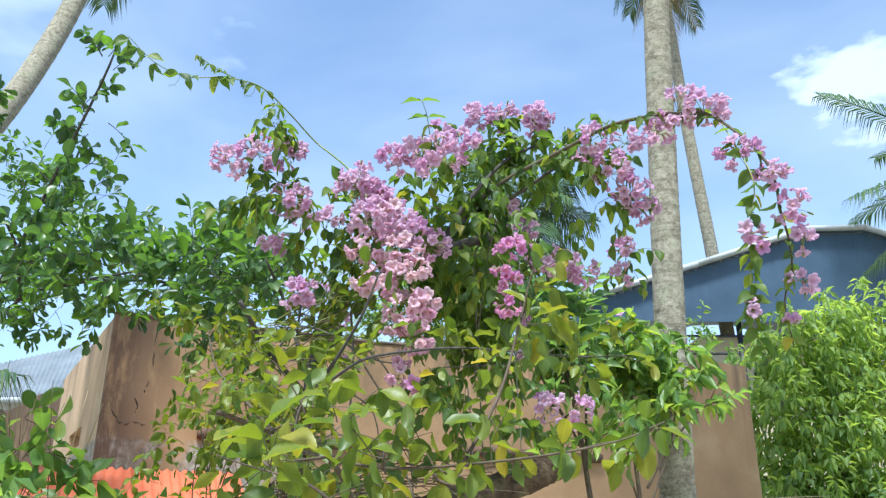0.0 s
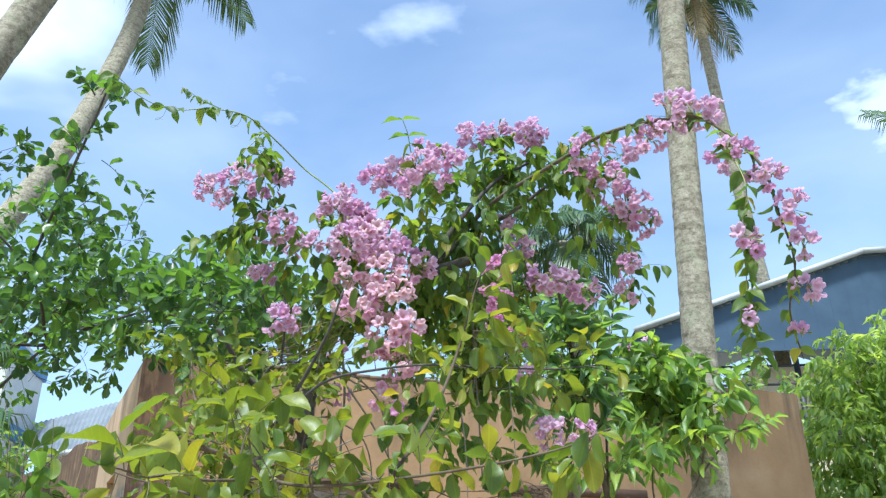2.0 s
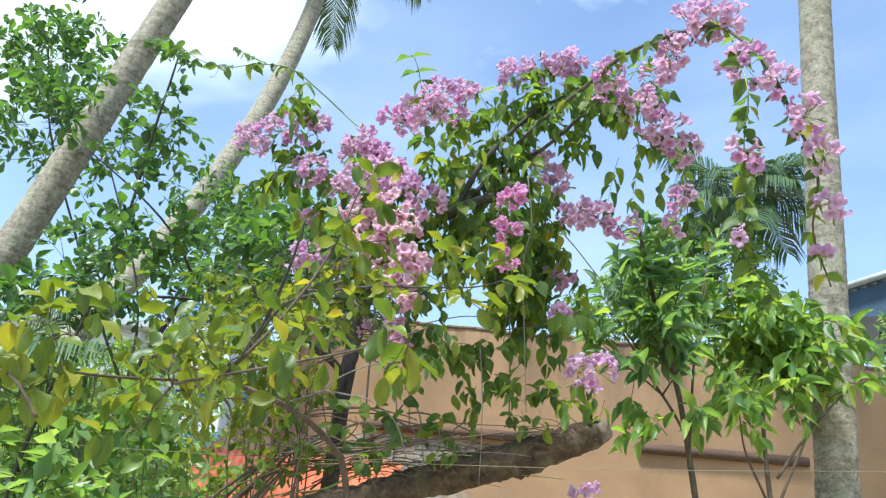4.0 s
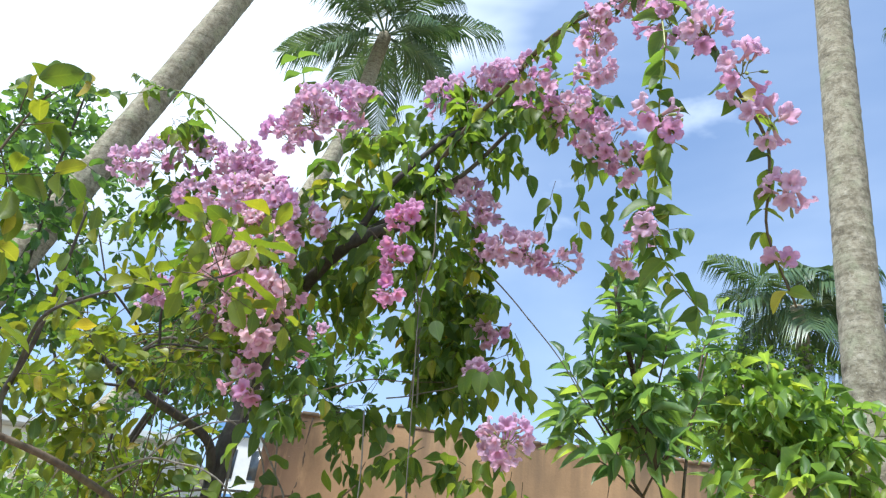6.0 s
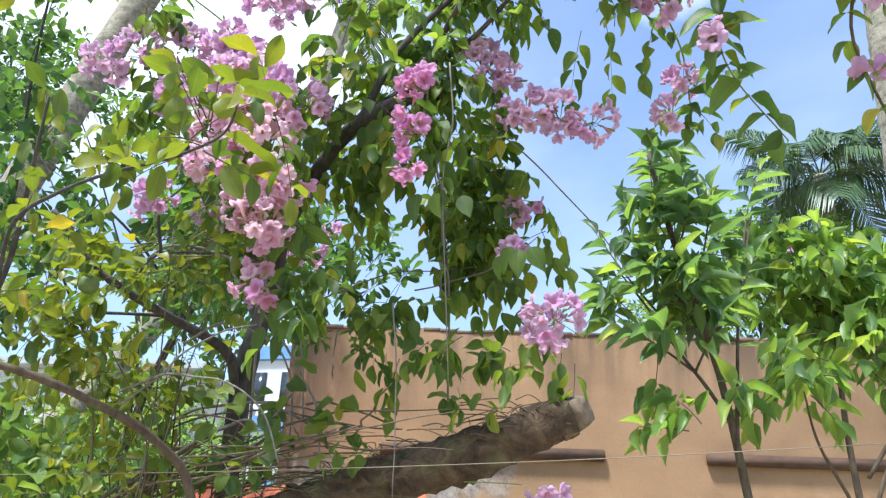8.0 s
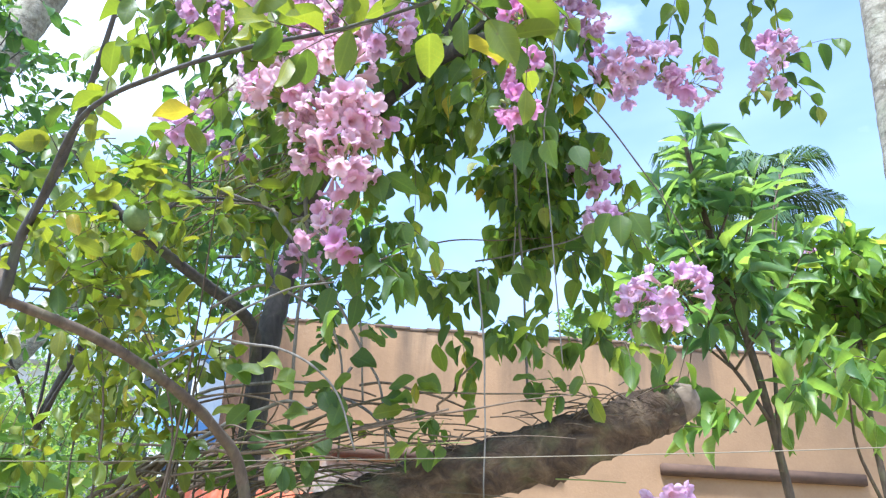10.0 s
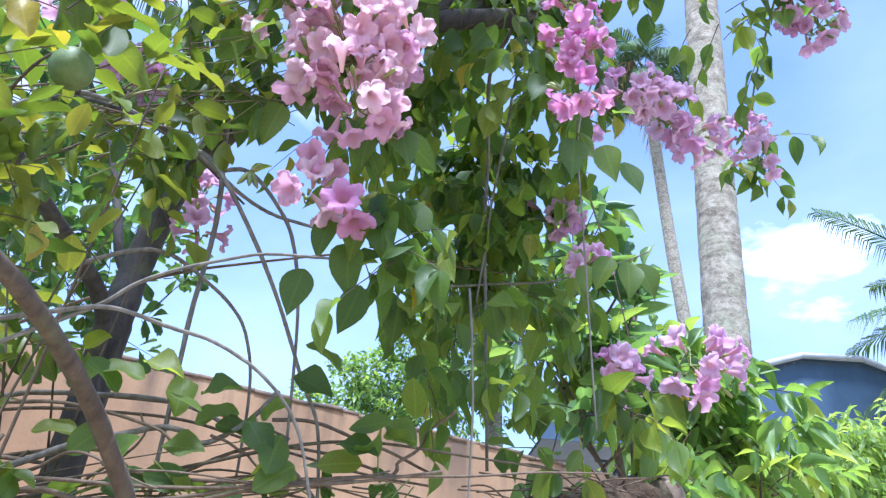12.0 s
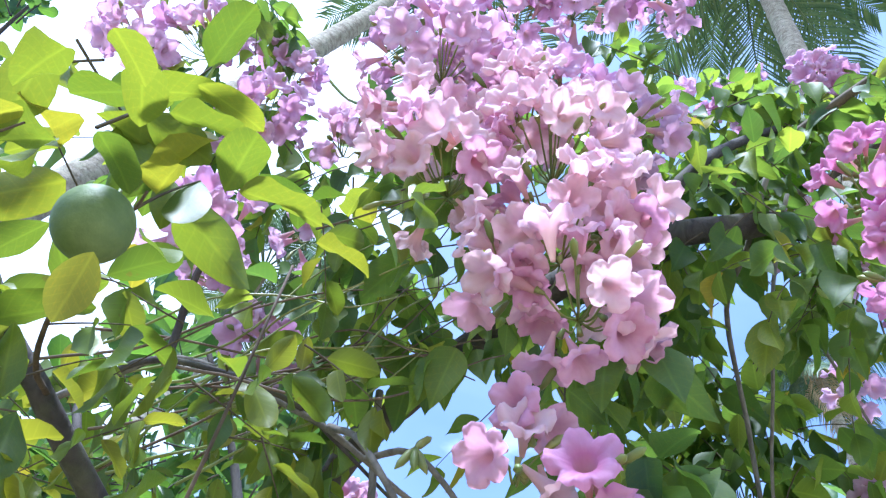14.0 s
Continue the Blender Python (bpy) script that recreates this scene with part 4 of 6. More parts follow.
    spur = smooth_line([(-0.84, 3.57, 3.61), (-0.90, 3.52, 3.50), (-0.93, 3.48, 3.36)], 6)
    top = smooth_line([(-0.05, 3.32, 3.20), (-0.07, 3.26, 3.33), (-0.10, 3.24, 3.42)], 6)
    for name, line, r0, r1, step, size in (("arching_shoot", arch, 0.013, 0.003, 2, 0.075), ("hanging_strand", strand, 0.003, 0.0015, 2, 0.085), ("hanging_strand", fall, 0.004, 0.002, 2, 0.075),
                                           ("whip_shoot", whip, 0.005, 0.0015, 2, 0.085), ("whip_shoot", fork, 0.003, 0.0012, 2, 0.05), ("whip_shoot", spur, 0.003, 0.0015, 2, 0.08), ("whip_shoot", top, 0.003, 0.0015, 4, 0.09)):
        g = Geo()
        g.tube(wobble(line, 0.006), np.linspace(r0, r1, len(line)), 7)
        part(name, g, TWIG if name == "arching_shoot" else CALYX, vine)
        for i in range(3 if name != "whip_shoot" else 1, len(line) - 1, step):
            if name == "whip_shoot" and (RNG.random() < 0.25 or i < 0.35 * len(line) and len(line) > 30):
                continue
            for sgn in (-1, 1):
                d = unit(np.array([0.5 * sgn, 0.2 * RNG.normal(), -0.55]) + RNG.normal(size=3) * 0.3)
                z = size * RNG.uniform(0.7, 1.15)
                lv.put(line[i], d, unit(np.array([0.2, -0.6, 0.6]) + RNG.normal(size=3) * 0.4), z, z * 0.27)
    for p in ((-0.07, 3.25, 3.34), (-0.10, 3.24, 3.42)):
        lv.put(p, (-0.9, 0.1, 0.15), (0, -0.4, 0.9), 0.10, 0.027)
        lv.put(p, (0.9, 0.1, 0.25), (0, -0.4, 0.9), 0.085, 0.024)
    # fine curled tendrils along the whip
    for x, y, z in ((-1.30, 3.41, 3.67), (-1.12, 3.46, 3.69), (-0.95, 3.51, 3.67), (-0.80, 3.60, 3.57), (-1.45, 3.31, 3.72)):
        g = Geo()
        a = np.linspace(0, 4.4, 16)
        r = 0.05 * (1 - a / 6)
        g.tube(np.stack([x - 0.05 + r * np.cos(a) + 0.01 * a, np.full(16, y), z - 0.018 * a - r * np.sin(a)], 1), np.linspace(0.0011, 0.0006, 16), 5)
        part("tendril", g, CALYX, vine)
    # single large leaves that hang clear of the rest
    for x, y, z, dx, dy, size in ((-0.02, 3.57, 2.25, 0.25, -0.1, 0.125), (-0.07, 3.51, 2.18, 0.15, -0.2, 0.125), (-0.10, 3.50, 2.17, -0.1, -0.1, 0.11), (-0.15, 3.52, 2.17, -0.25, 0.0, 0.11), (-0.03, 3.55, 2.24, 0.05, -0.2, 0.115), (-0.12, 3.53, 2.12, 0.1, 0.0, 0.12),
                                  (-0.19, 3.56, 2.08, -0.2, -0.1, 0.115), (-0.10, 3.47, 2.33, -0.15, -0.1, 0.105), (-0.05, 3.47, 2.34, 0.2, -0.1, 0.11), (0.50, 3.93, 2.38, 0.0, -0.2, 0.125), (0.47, 3.95, 2.40, -0.5, 0.0, 0.115),
                                  (0.53, 3.95, 2.39, 0.5, 0.0, 0.12), (0.42, 3.98, 2.39, -0.2, -0.1, 0.10), (0.30, 3.6, 2.46, -0.1, -0.1, 0.12), (0.36, 3.6, 2.45, 0.15, -0.1, 0.11), (0.42, 3.66, 2.46, 0.3, -0.1, 0.105), (0.24, 3.6, 2.62, -0.4, -0.2, 0.10),
                                  (-0.36, 3.84, 2.68, 0.1, 0.0, 0.11), (-0.42, 3.85, 2.64, -0.1, 0.0, 0.11), (-0.30, 3.82, 2.70, 0.2, 0.0, 0.10), (-0.22, 3.80, 2.70, 0.1, 0.1, 0.11)):
        lv.put((x, y, z), (dx, dy, -0.9), unit(np.array([0.3 * dx, -0.9, 0.3]) + RNG.normal(size=3) * 0.2), size * 0.82, size * 0.82 * 0.31)
    part("twig", twigs, TWIG, vine, kind="stuff")
    lv.build(vine, OVATE, VINE_LEAF, 300, (-0.05, 3.4, 2.4))
    # bare grey stems that hang from the limb and inside the curtain
    for line, r in (([(-0.45, 3.80, 2.58), (-0.44, 3.83, 2.35), (-0.445, 3.84, 2.10), (-0.44, 3.85, 1.85), (-0.435, 3.86, 1.6)], 0.0066), ([(-0.47, 3.68, 2.40), (-0.40, 3.61, 2.32), (-0.34, 3.63, 2.24), (-0.26, 3.73, 2.11), (-0.19, 3.80, 1.97), (-0.15, 3.83, 1.88), (-0.13, 3.85, 1.70)], 0.0052),
                    ([(-0.42, 3.71, 2.37), (-0.33, 3.65, 2.335), (-0.26, 3.70, 2.27), (-0.23, 3.76, 2.18), (-0.22, 3.80, 2.08), (-0.21, 3.84, 1.85)], 0.0048), ([(-0.66, 3.72, 2.12), (-0.55, 3.72, 2.17), (-0.48, 3.74, 2.18), (-0.42, 3.77, 2.16), (-0.36, 3.81, 2.12), (-0.32, 3.84, 2.06), (-0.30, 3.88, 1.95), (-0.30, 3.9, 1.7)], 0.0048),
                    ([(-0.60, 3.44, 1.84), (-0.48, 3.46, 1.93), (-0.43, 3.46, 1.97), (-0.37, 3.46, 2.00), (-0.31, 3.47, 2.03), (-0.24, 3.47, 2.05), (-0.14, 3.48, 2.06)], 0.0038), ([(-0.60, 3.43, 1.88), (-0.52, 3.45, 1.91), (-0.45, 3.47, 1.93), (-0.37, 3.50, 1.92), (-0.30, 3.53, 1.91), (-0.22, 3.56, 1.87), (-0.16, 3.59, 1.80), (-0.12, 3.62, 1.68)], 0.0042),
                    ([(-0.86, 3.60, 2.36), (-0.76, 3.59, 2.41), (-0.68, 3.59, 2.44), (-0.59, 3.63, 2.44), (-0.54, 3.66, 2.43), (-0.47, 3.68, 2.40), (-0.42, 3.71, 2.37), (-0.37, 3.75, 2.34), (-0.31, 3.78, 2.32), (-0.22, 3.80, 2.31)], 0.0060),
                    ([(0.24, 3.70, 3.05), (0.20, 3.80, 2.95), (0.16, 3.90, 2.88), (0.17, 4.00, 2.70), (0.17, 4.04, 2.52), (0.18, 4.06, 2.30), (0.20, 4.05, 1.9)], 0.0058), ([(0.26, 3.70, 2.98), (0.22, 3.78, 2.86), (0.20, 3.88, 2.72), (0.18, 4.00, 2.55), (0.16, 4.05, 2.3)], 0.0042),
                    ([(0.02, 4.12, 2.37), (0.17, 4.10, 2.37), (0.27, 4.07, 2.37), (0.37, 4.05, 2.38), (0.50, 3.98, 2.40), (0.56, 3.95, 2.42)], 0.0030), ([(0.34, 3.70, 3.0), (0.37, 3.68, 2.75), (0.33, 3.7, 2.5), (0.36, 3.74, 1.9)], 0.0030), ([(0.12, 3.8, 2.2), (0.15, 3.82, 1.9), (0.13, 3.85, 1.6)], 0.0030),
                    ([(0.34, 4.0, 2.95), (0.50, 4.25, 2.80), (0.62, 4.45, 2.66), (0.70, 4.6, 2.5)], 0.0034)):
        g = Geo()
        c = wobble(smooth_line(line, 8), 0.004, 6)
        g.tube(c, np.linspace(r, r * 0.6, len(c)), 7, rough=0.06)
        part("trailing_stem", g, GREY_STEM, vine)
    g = Geo()
    for d in ((0.1, -0.2, -1), (-0.5, -0.1, -0.9), (0.45, 0.1, -0.9), (0.2, 0.3, 0.5)):
        p, d = np.array([-0.325, 3.60, 2.30]), unit(np.array(d))
        g.tube([p, p + d * 0.012, p + d * 0.03, p + d * 0.04], [0.002, 0.006, 0.005, 0.001], 6)
    part("bud", g, CALYX, vine, "pale grey-green closed buds")


def build_host_tree():
    tree = thing("bare_tree", "dark grey leaning tree that carries the flowering vine", "tree", (-0.76, 4.14, 0))
    g = Geo()
    c = smooth_line([(-0.76, 4.14, 0), (-0.73, 4.10, 1.2), (-0.68, 4.05, 2.05), (-0.69, 4.12, 2.32), (-0.66, 4.13, 2.52), (-0.58, 4.07, 2.66), (-0.32, 3.88, 2.77), (-0.02, 3.72, 2.86), (0.25, 3.74, 2.96)], 8)
    g.tube(wobble(c, 0.008), np.linspace(0.046, 0.023, len(c)), 12, rough=0.05)
    part("trunk", g, GREY_LIMB, tree)
    for line, r in (([(-0.69, 4.05, 2.0), (-0.65, 3.92, 2.14), (-0.68, 3.66, 2.21), (-0.71, 3.46, 2.25), (-0.77, 3.38, 2.30), (-0.85, 3.25, 2.45)], 0.021), ([(-0.70, 3.52, 2.23), (-0.72, 3.53, 2.32), (-0.66, 3.54, 2.39), (-0.53, 3.62, 2.41), (-0.48, 3.76, 2.45), (-0.38, 3.9, 2.42)], 0.0058),
                    ([(-0.66, 3.54, 2.39), (-0.64, 3.5, 2.5), (-0.66, 3.6, 2.65), (-0.75, 3.7, 2.8)], 0.006), ([(-0.69, 4.12, 2.32), (-0.85, 4.15, 2.65), (-0.95, 4.05, 2.95)], 0.014),
                    ([(-0.02, 3.72, 2.86), (0.10, 3.72, 3.1), (0.3, 3.8, 3.35), (0.5, 3.85, 3.5)], 0.016), ([(0.0, 3.74, 2.90), (0.16, 3.86, 3.12), (0.34, 3.85, 3.22), (0.55, 3.78, 3.36), (0.75, 3.7, 3.42)], 0.014)):
        g = Geo()
        c = wobble(smooth_line(line, 8), 0.012)
        g.tube(c, np.linspace(r, r * 0.45, len(c)), 9, rough=0.04)
        part("limb", g, GREY_LIMB, tree)


reseed(21)
build_climber()
reseed(22)
build_host_tree()


# ---- the fallen log ----
def build_log():
    log = thing("cut_log", "rotting cut tree log lying aslant with a sawn end", "log", (-0.75, 3.75, 0))
    g = Geo()
    c = smooth_line([(-0.80, 3.74, 0.02), (-0.78, 3.75, 0.8), (-0.66, 3.78, 1.38), (-0.40, 3.85, 1.53), (-0.05, 3.96, 1.66), (0.30, 4.06, 1.76), (0.60, 4.16, 1.88)], 12)
    c = wobble(c, 0.012)
    g.tube(c, np.linspace(0.095, 0.066, len(c)) * (1 + 0.16 * np.array([noise.noise(Vector((0.3 * i, 1.7, 0.4))) for i in range(len(c))])), 22, rough=0.10)
    part("trunk", g, LOG_BARK, log)
    g = Geo()
    d = unit(c[-1] - c[-4])
    g.tube([c[-1] - d * 0.05, c[-1] + d * 0.035, c[-1] + d * 0.06], [0.060, 0.052, 0.038], 14, rough=0.08)
    part("sawn_end", g, CUT_WOOD, log, "weathered pale sawn end")
    g = Geo()
    for k in range(60):
        p = c[int(RNG.integers(len(c) // 2, len(c) - 3))] + np.array([0, RNG.uniform(-0.05, 0.02), 0.055])
        e = p + np.array([RNG.uniform(-0.25, 0.2), RNG.uniform(-0.12, 0.05), RNG.uniform(-0.02, 0.05)])
        g.tube(smooth_line([p, (p + e) / 2 + RNG.normal(size=3) * [0.03, 0.02, 0.012] + [0, 0, 0.02], e], 5), 0.0019, 4)
    part("bark_fibre", g, DRY_VINE, log, "loose dry bark fibres", kind="stuff")


# ---- the lime tree ----
LIME_BOUGHS = [
    [(-0.30, 3.72, 0.0), (-0.33, 3.66, 0.9), (-0.345, 3.56, 1.53), (-0.37, 3.42, 1.695), (-0.42, 3.13, 1.785), (-0.55, 2.93, 1.84), (-0.75, 2.7, 1.9)],
    [(-0.55, 2.93, 1.84), (-0.50, 2.90, 1.96), (-0.40, 2.86, 2.08), (-0.29, 2.78, 2.25), (-0.22, 2.72, 2.40)],
    [(-0.50, 2.90, 1.97), (-0.29, 2.77, 2.07), (-0.10, 2.72, 2.10), (0.08, 2.69, 2.11), (0.28, 2.67, 2.09), (0.46, 2.62, 2.06), (0.60, 2.50, 2.04)],
    [(-0.60, 2.88, 1.85), (-0.52, 2.65, 1.78), (-0.36, 2.35, 1.72), (-0.14, 2.08, 1.648), (0.15, 1.97, 1.655), (0.40, 1.96, 1.70), (0.55, 2.0, 1.76)],
]
LIME_BRANCHES = [
    [(0.05, 2.00, 1.66), (0.14, 2.06, 1.84), (0.19, 2.14, 2.02), (0.24, 2.18, 2.14), (0.28, 2.20, 2.24)],
    [(-0.40, 2.40, 1.73), (-0.44, 2.44, 1.82), (-0.42, 2.48, 1.96)],
    [(-0.60, 3.0, 1.86), (-0.80, 3.1, 2.05), (-0.95, 3.3, 2.2), (-1.05, 3.5, 2.4)],
    [(-0.30, 2.28, 1.71), (-0.38, 2.0, 1.66), (-0.38, 1.75, 1.64), (-0.33, 1.55, 1.62), (-0.30, 1.38, 1.60)],
    [(-0.72, 3.47, 2.25), (-0.66, 3.36, 2.22), (-0.56, 3.22, 2.195), (-0.465, 3.135, 2.16)],
    [(-0.31, 2.35, 1.69), (-0.37, 2.35, 1.78), (-0.40, 2.35, 1.87), (-0.48, 2.35, 1.97), (-0.58, 2.35, 2.03)],
    [(-0.18, 1.70, 1.50), (-0.24, 1.70, 1.55), (-0.30, 1.70, 1.59), (-0.38, 1.70, 1.63), (-0.47, 1.70, 1.66)],
    [(-0.14, 2.06, 1.65), (-0.17, 2.06, 1.69), (-0.26, 2.06, 1.72)],
    [(0.01, 2.04, 1.64), (-0.02, 2.04, 1.67), (-0.09, 2.04, 1.76)],
    [(-0.44, 1.90, 1.68), (-0.37, 1.90, 1.72), (-0.31, 1.90, 1.73), (-0.30, 1.90, 1.81)],
    [(-0.02, 2.04, 1.64), (0.03, 2.04, 1.59), (0.06, 2.04, 1.53)],
    [(-0.18, 2.10, 1.65), (-0.22, 2.10, 1.58), (-0.26, 2.10, 1.53)],
    [(-0.14, 2.06, 1.64), (-0.15, 2.06, 1.68), (-0.16, 2.06, 1.73)],
]


def build_lime_tree():
    tree = thing("lime_tree", "lime tree with yellow-green leaves and small green fruit", "lime tree", (-0.30, 3.72, 0))
    twigs, lv = Geo(), Leaves()
    for k, line in enumerate(LIME_BOUGHS + LIME_BRANCHES):
        g = Geo()
        c = wobble(smooth_line(line, 8), 0.010)
        r = (0.017, 0.011, 0.0055, 0.006, 0.005, 0.004, 0.008, 0.0045, 0.004, 0.0042, 0.004, 0.003, 0.0027, 0.003, 0.0055, 0.0035, 0.0027)[k]
        g.tube(c, np.linspace(r, r * (0.5 if k == 0 else 0.3), len(c)), 9, rough=0.05)
        part("limb", g, GREY_LIMB if k in (1, 2) else BROWN_LIMB, tree)
        if k >= 1:
            for i in range(6, len(c), 5 if k in (1, 2, 3) else 4 if k < 9 else 8):
                w = RNG.normal(size=3) * 0.7 + np.array([0, 0, 0.9 if k in (1, 2) else 0.15])
                sprig(twigs, lv, c[i], w, 0.10 * RNG.uniform(0.7, 1.4), int(RNG.integers(2, 4)), 0.068 if k in (1, 2) else 0.085, 0.27, style="spiral", hang=0.3, droop=0.2)
    kw = dict(style="spiral", hang=0.25, droop=0.2, up=0.12)
    low_leaves = (((-0.45, 2.60, 1.90), (0.16, 0.08, 0.06), 4), ((0.52, 2.56, 2.05), (0.10, 0.08, 0.05), 4), ((0.30, 2.70, 2.11), (0.14, 0.05, 0.04), 4), ((0.05, 2.72, 2.10), (0.14, 0.05, 0.03), 3), ((0.15, 2.02, 1.71), (0.14, 0.07, 0.03), 3), ((0.46, 2.02, 1.77), (0.11, 0.06, 0.03), 3),
                  ((0.22, 2.16, 2.10), (0.05, 0.04, 0.11), 5), ((0.42, 2.68, 2.16), (0.14, 0.05, 0.03), 3), ((-0.20, 1.68, 1.70), (0.04, 0.04, 0.03), 3), ((-0.14, 2.08, 1.69), (0.14, 0.08, 0.03), 4),
                  ((-0.85, 3.40, 2.15), (0.22, 0.18, 0.12), 16), ((-0.62, 3.56, 2.35), (0.18, 0.14, 0.12), 11), ((-1.1, 3.9, 1.70), (0.30, 0.2, 0.14), 18),
                  ((-1.35, 4.1, 1.95), (0.22, 0.15, 0.16), 8))
    high_leaves = (((-1.02, 3.8, 1.92), (0.17, 0.12, 0.13), 15), ((-0.85, 3.62, 1.66), (0.2, 0.15, 0.09), 9), ((-0.84, 3.80, 2.50), (0.18, 0.16, 0.14), 16), ((-0.70, 3.92, 2.55), (0.12, 0.12, 0.12), 5),
                   ((-0.50, 3.90, 2.75), (0.10, 0.10, 0.10), 5), ((-0.45, 3.46, 2.62), (0.08, 0.06, 0.08), 5), ((-1.0, 3.7, 1.98), (0.28, 0.2, 0.14), 18), ((-0.46, 3.07, 2.17), (0.06, 0.04, 0.03), 1),
                   ((-0.52, 3.10, 2.27), (0.07, 0.05, 0.05), 2), ((-0.38, 3.30, 2.25), (0.08, 0.06, 0.06), 2), ((-1.2, 3.7, 2.5), (0.22, 0.2, 0.2), 16), ((-0.65, 2.85, 1.98), (0.10, 0.08, 0.08), 3),
                   ((-0.60, 3.10, 1.95), (0.14, 0.10, 0.08), 4))
    canopy = (((-0.66, 3.18, 1.98), (0.16, 0.12, 0.07), 9), ((-0.52, 3.26, 1.93), (0.14, 0.10, 0.06), 9), ((-0.70, 2.80, 1.90), (0.14, 0.10, 0.06), 8), ((-0.84, 3.30, 2.28), (0.12, 0.10, 0.06), 4), ((-0.82, 3.82, 1.97), (0.12, 0.08, 0.08), 10), ((-0.75, 3.05, 2.12), (0.14, 0.12, 0.08), 9))
    for c, r, k in low_leaves + high_leaves + canopy:
        clump(twigs, lv, c, r, k, 0.12, 4, 0.078 if c[1] < 2.5 else 0.066, 0.255, out=0.5, **kw)
    # no leaves along the camera's line to the lime; below points to the camera
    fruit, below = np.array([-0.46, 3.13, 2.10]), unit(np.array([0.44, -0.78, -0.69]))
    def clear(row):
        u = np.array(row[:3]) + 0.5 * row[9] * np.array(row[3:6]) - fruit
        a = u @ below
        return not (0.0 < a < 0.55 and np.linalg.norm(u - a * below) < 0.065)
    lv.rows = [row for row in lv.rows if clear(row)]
    for x, y, z, a, up, size in ((-0.20, 1.66, 1.72, 0.6, 0.35, 0.085), (-0.22, 1.64, 1.70, 2.6, 0.2, 0.08), (-0.30, 1.39, 1.60, 0.3, 0.5, 0.08), (-0.31, 1.40, 1.60, 2.4, 0.3, 0.09), (-0.41, 1.76, 1.63, 1.0, 0.4, 0.09),
                                 (-0.40, 1.76, 1.63, -0.4, 0.1, 0.08), (-0.45, 3.08, 2.20, 0.2, 0.3, 0.062), (-0.46, 3.08, 2.20, 3.0, 0.4, 0.066), (-0.52, 3.05, 2.21, 2.4, -0.2, 0.07), (0.40, 2.71, 2.06, 0.6, -0.1, 0.085), (0.35, 2.74, 2.11, 1.9, -0.2, 0.075), (0.14, 2.755, 2.14, 2.0, -0.6, 0.06), (-0.10, 2.715, 2.01, 1.2, -0.4, 0.065), (0.49, 2.58, 2.04, 0.9, -0.3, 0.11), (0.58, 2.50, 2.05, 0.2, 0.0, 0.10),
                                 (-0.437, 3.01, 2.113, 2.8, 0.2, 0.05), (-0.413, 3.006, 2.13, 1.6, 0.5, 0.05), (-0.432, 3.017, 2.048, 3.0, -0.1, 0.045), (-0.42, 3.038, 2.047, 3.3, 0.1, 0.05), (-0.413, 3.08, 2.161, 0.4, 0.0, 0.062), (-0.402, 3.074, 2.193, 0.9, 0.3, 0.06), (-0.371, 3.151, 2.168, -0.4, -0.5, 0.06),
                                 (-0.425, 3.045, 2.169, 2.0, 0.3, 0.06), (-0.434, 3.081, 2.03, 2.9, -0.5, 0.045), (-0.407, 3.095, 2.02, 2.2, -0.9, 0.045), (-0.395, 3.109, 2.05, -0.3, -0.8, 0.045), (-0.43, 3.06, 2.10, 1.5, 0.2, 0.05), (-0.363, 3.181, 2.19, -0.2, -0.6, 0.06), (-0.354, 3.237, 2.22, 0.2, -0.4, 0.06),
                                 (-0.582, 3.798, 2.49, -0.9, -0.9, 0.085), (-0.529, 3.835, 2.47, 2.0, -2.0, 0.10), (-0.437, 3.709, 2.20, -0.5, -1.6, 0.075), (-0.36, 3.12, 2.12, 0.5, 0.2, 0.06), (-0.37, 3.12, 2.12, -0.9, 0.1, 0.058), (-1.02, 4.20, 2.26, 0.1, 0.25, 0.17), (-0.98, 4.20, 2.20, -0.5, -1.0, 0.13), (-0.90, 4.10, 2.14, -0.2, -0.3, 0.12)):
        lv.put((x, y, z), (math.cos(a), math.sin(a), up), (0.1, -0.35, 0.9), size, size * 0.30)
    part("twig", twigs, TWIG, tree, kind="stuff")
    lv.build(tree, OVAL, LIME_LEAF, 300, (-0.2, 2.8, 2.0))
    for x, y, z, r in ((-0.46, 3.13, 2.10, 0.0275), (-0.80, 3.5, 2.02, 0.024)):
        bm = bmesh.new()
        bmesh.ops.create_uvsphere(bm, u_segments=28, v_segments=18, radius=r, matrix=Matrix.Translation((x, y, z)) @ Matrix.Diagonal((1, 1, 1.03, 1)))
        g = Geo()
        bm.verts.index_update()
        g.add([v.co[:] for v in bm.verts], [[v.index for v in f.verts] for f in bm.faces])
        bm.free()
        g.tube(smooth_line([(x, y, z + r * 0.97), (x - 0.002, y + 0.002, z + r + 0.015), (x - 0.006, y + 0.005, z + r + 0.036)], 4), 0.0017, 6)
        part("lime", g, LIME_SKIN, tree, "small unripe green lime")
    # thin suckers that rise beside the bough
    for k in range(13):
        g = Geo()
        x, y = RNG.uniform(-1.15, -0.55), RNG.uniform(3.5, 4.0)
        c = wobble(smooth_line([(x * 0.6 - 0.3, 3.72 + 0.02 * k, 0), (x * 0.8 - 0.15, y, 1.2), (x, y, 1.75), (x + RNG.normal() * 0.12, y - RNG.uniform(0, 0.25), RNG.uniform(2.0, 2.45))], 8), 0.012)
        g.tube(c, np.linspace(0.0058, 0.0016, len(c)), 7, rough=0.05)
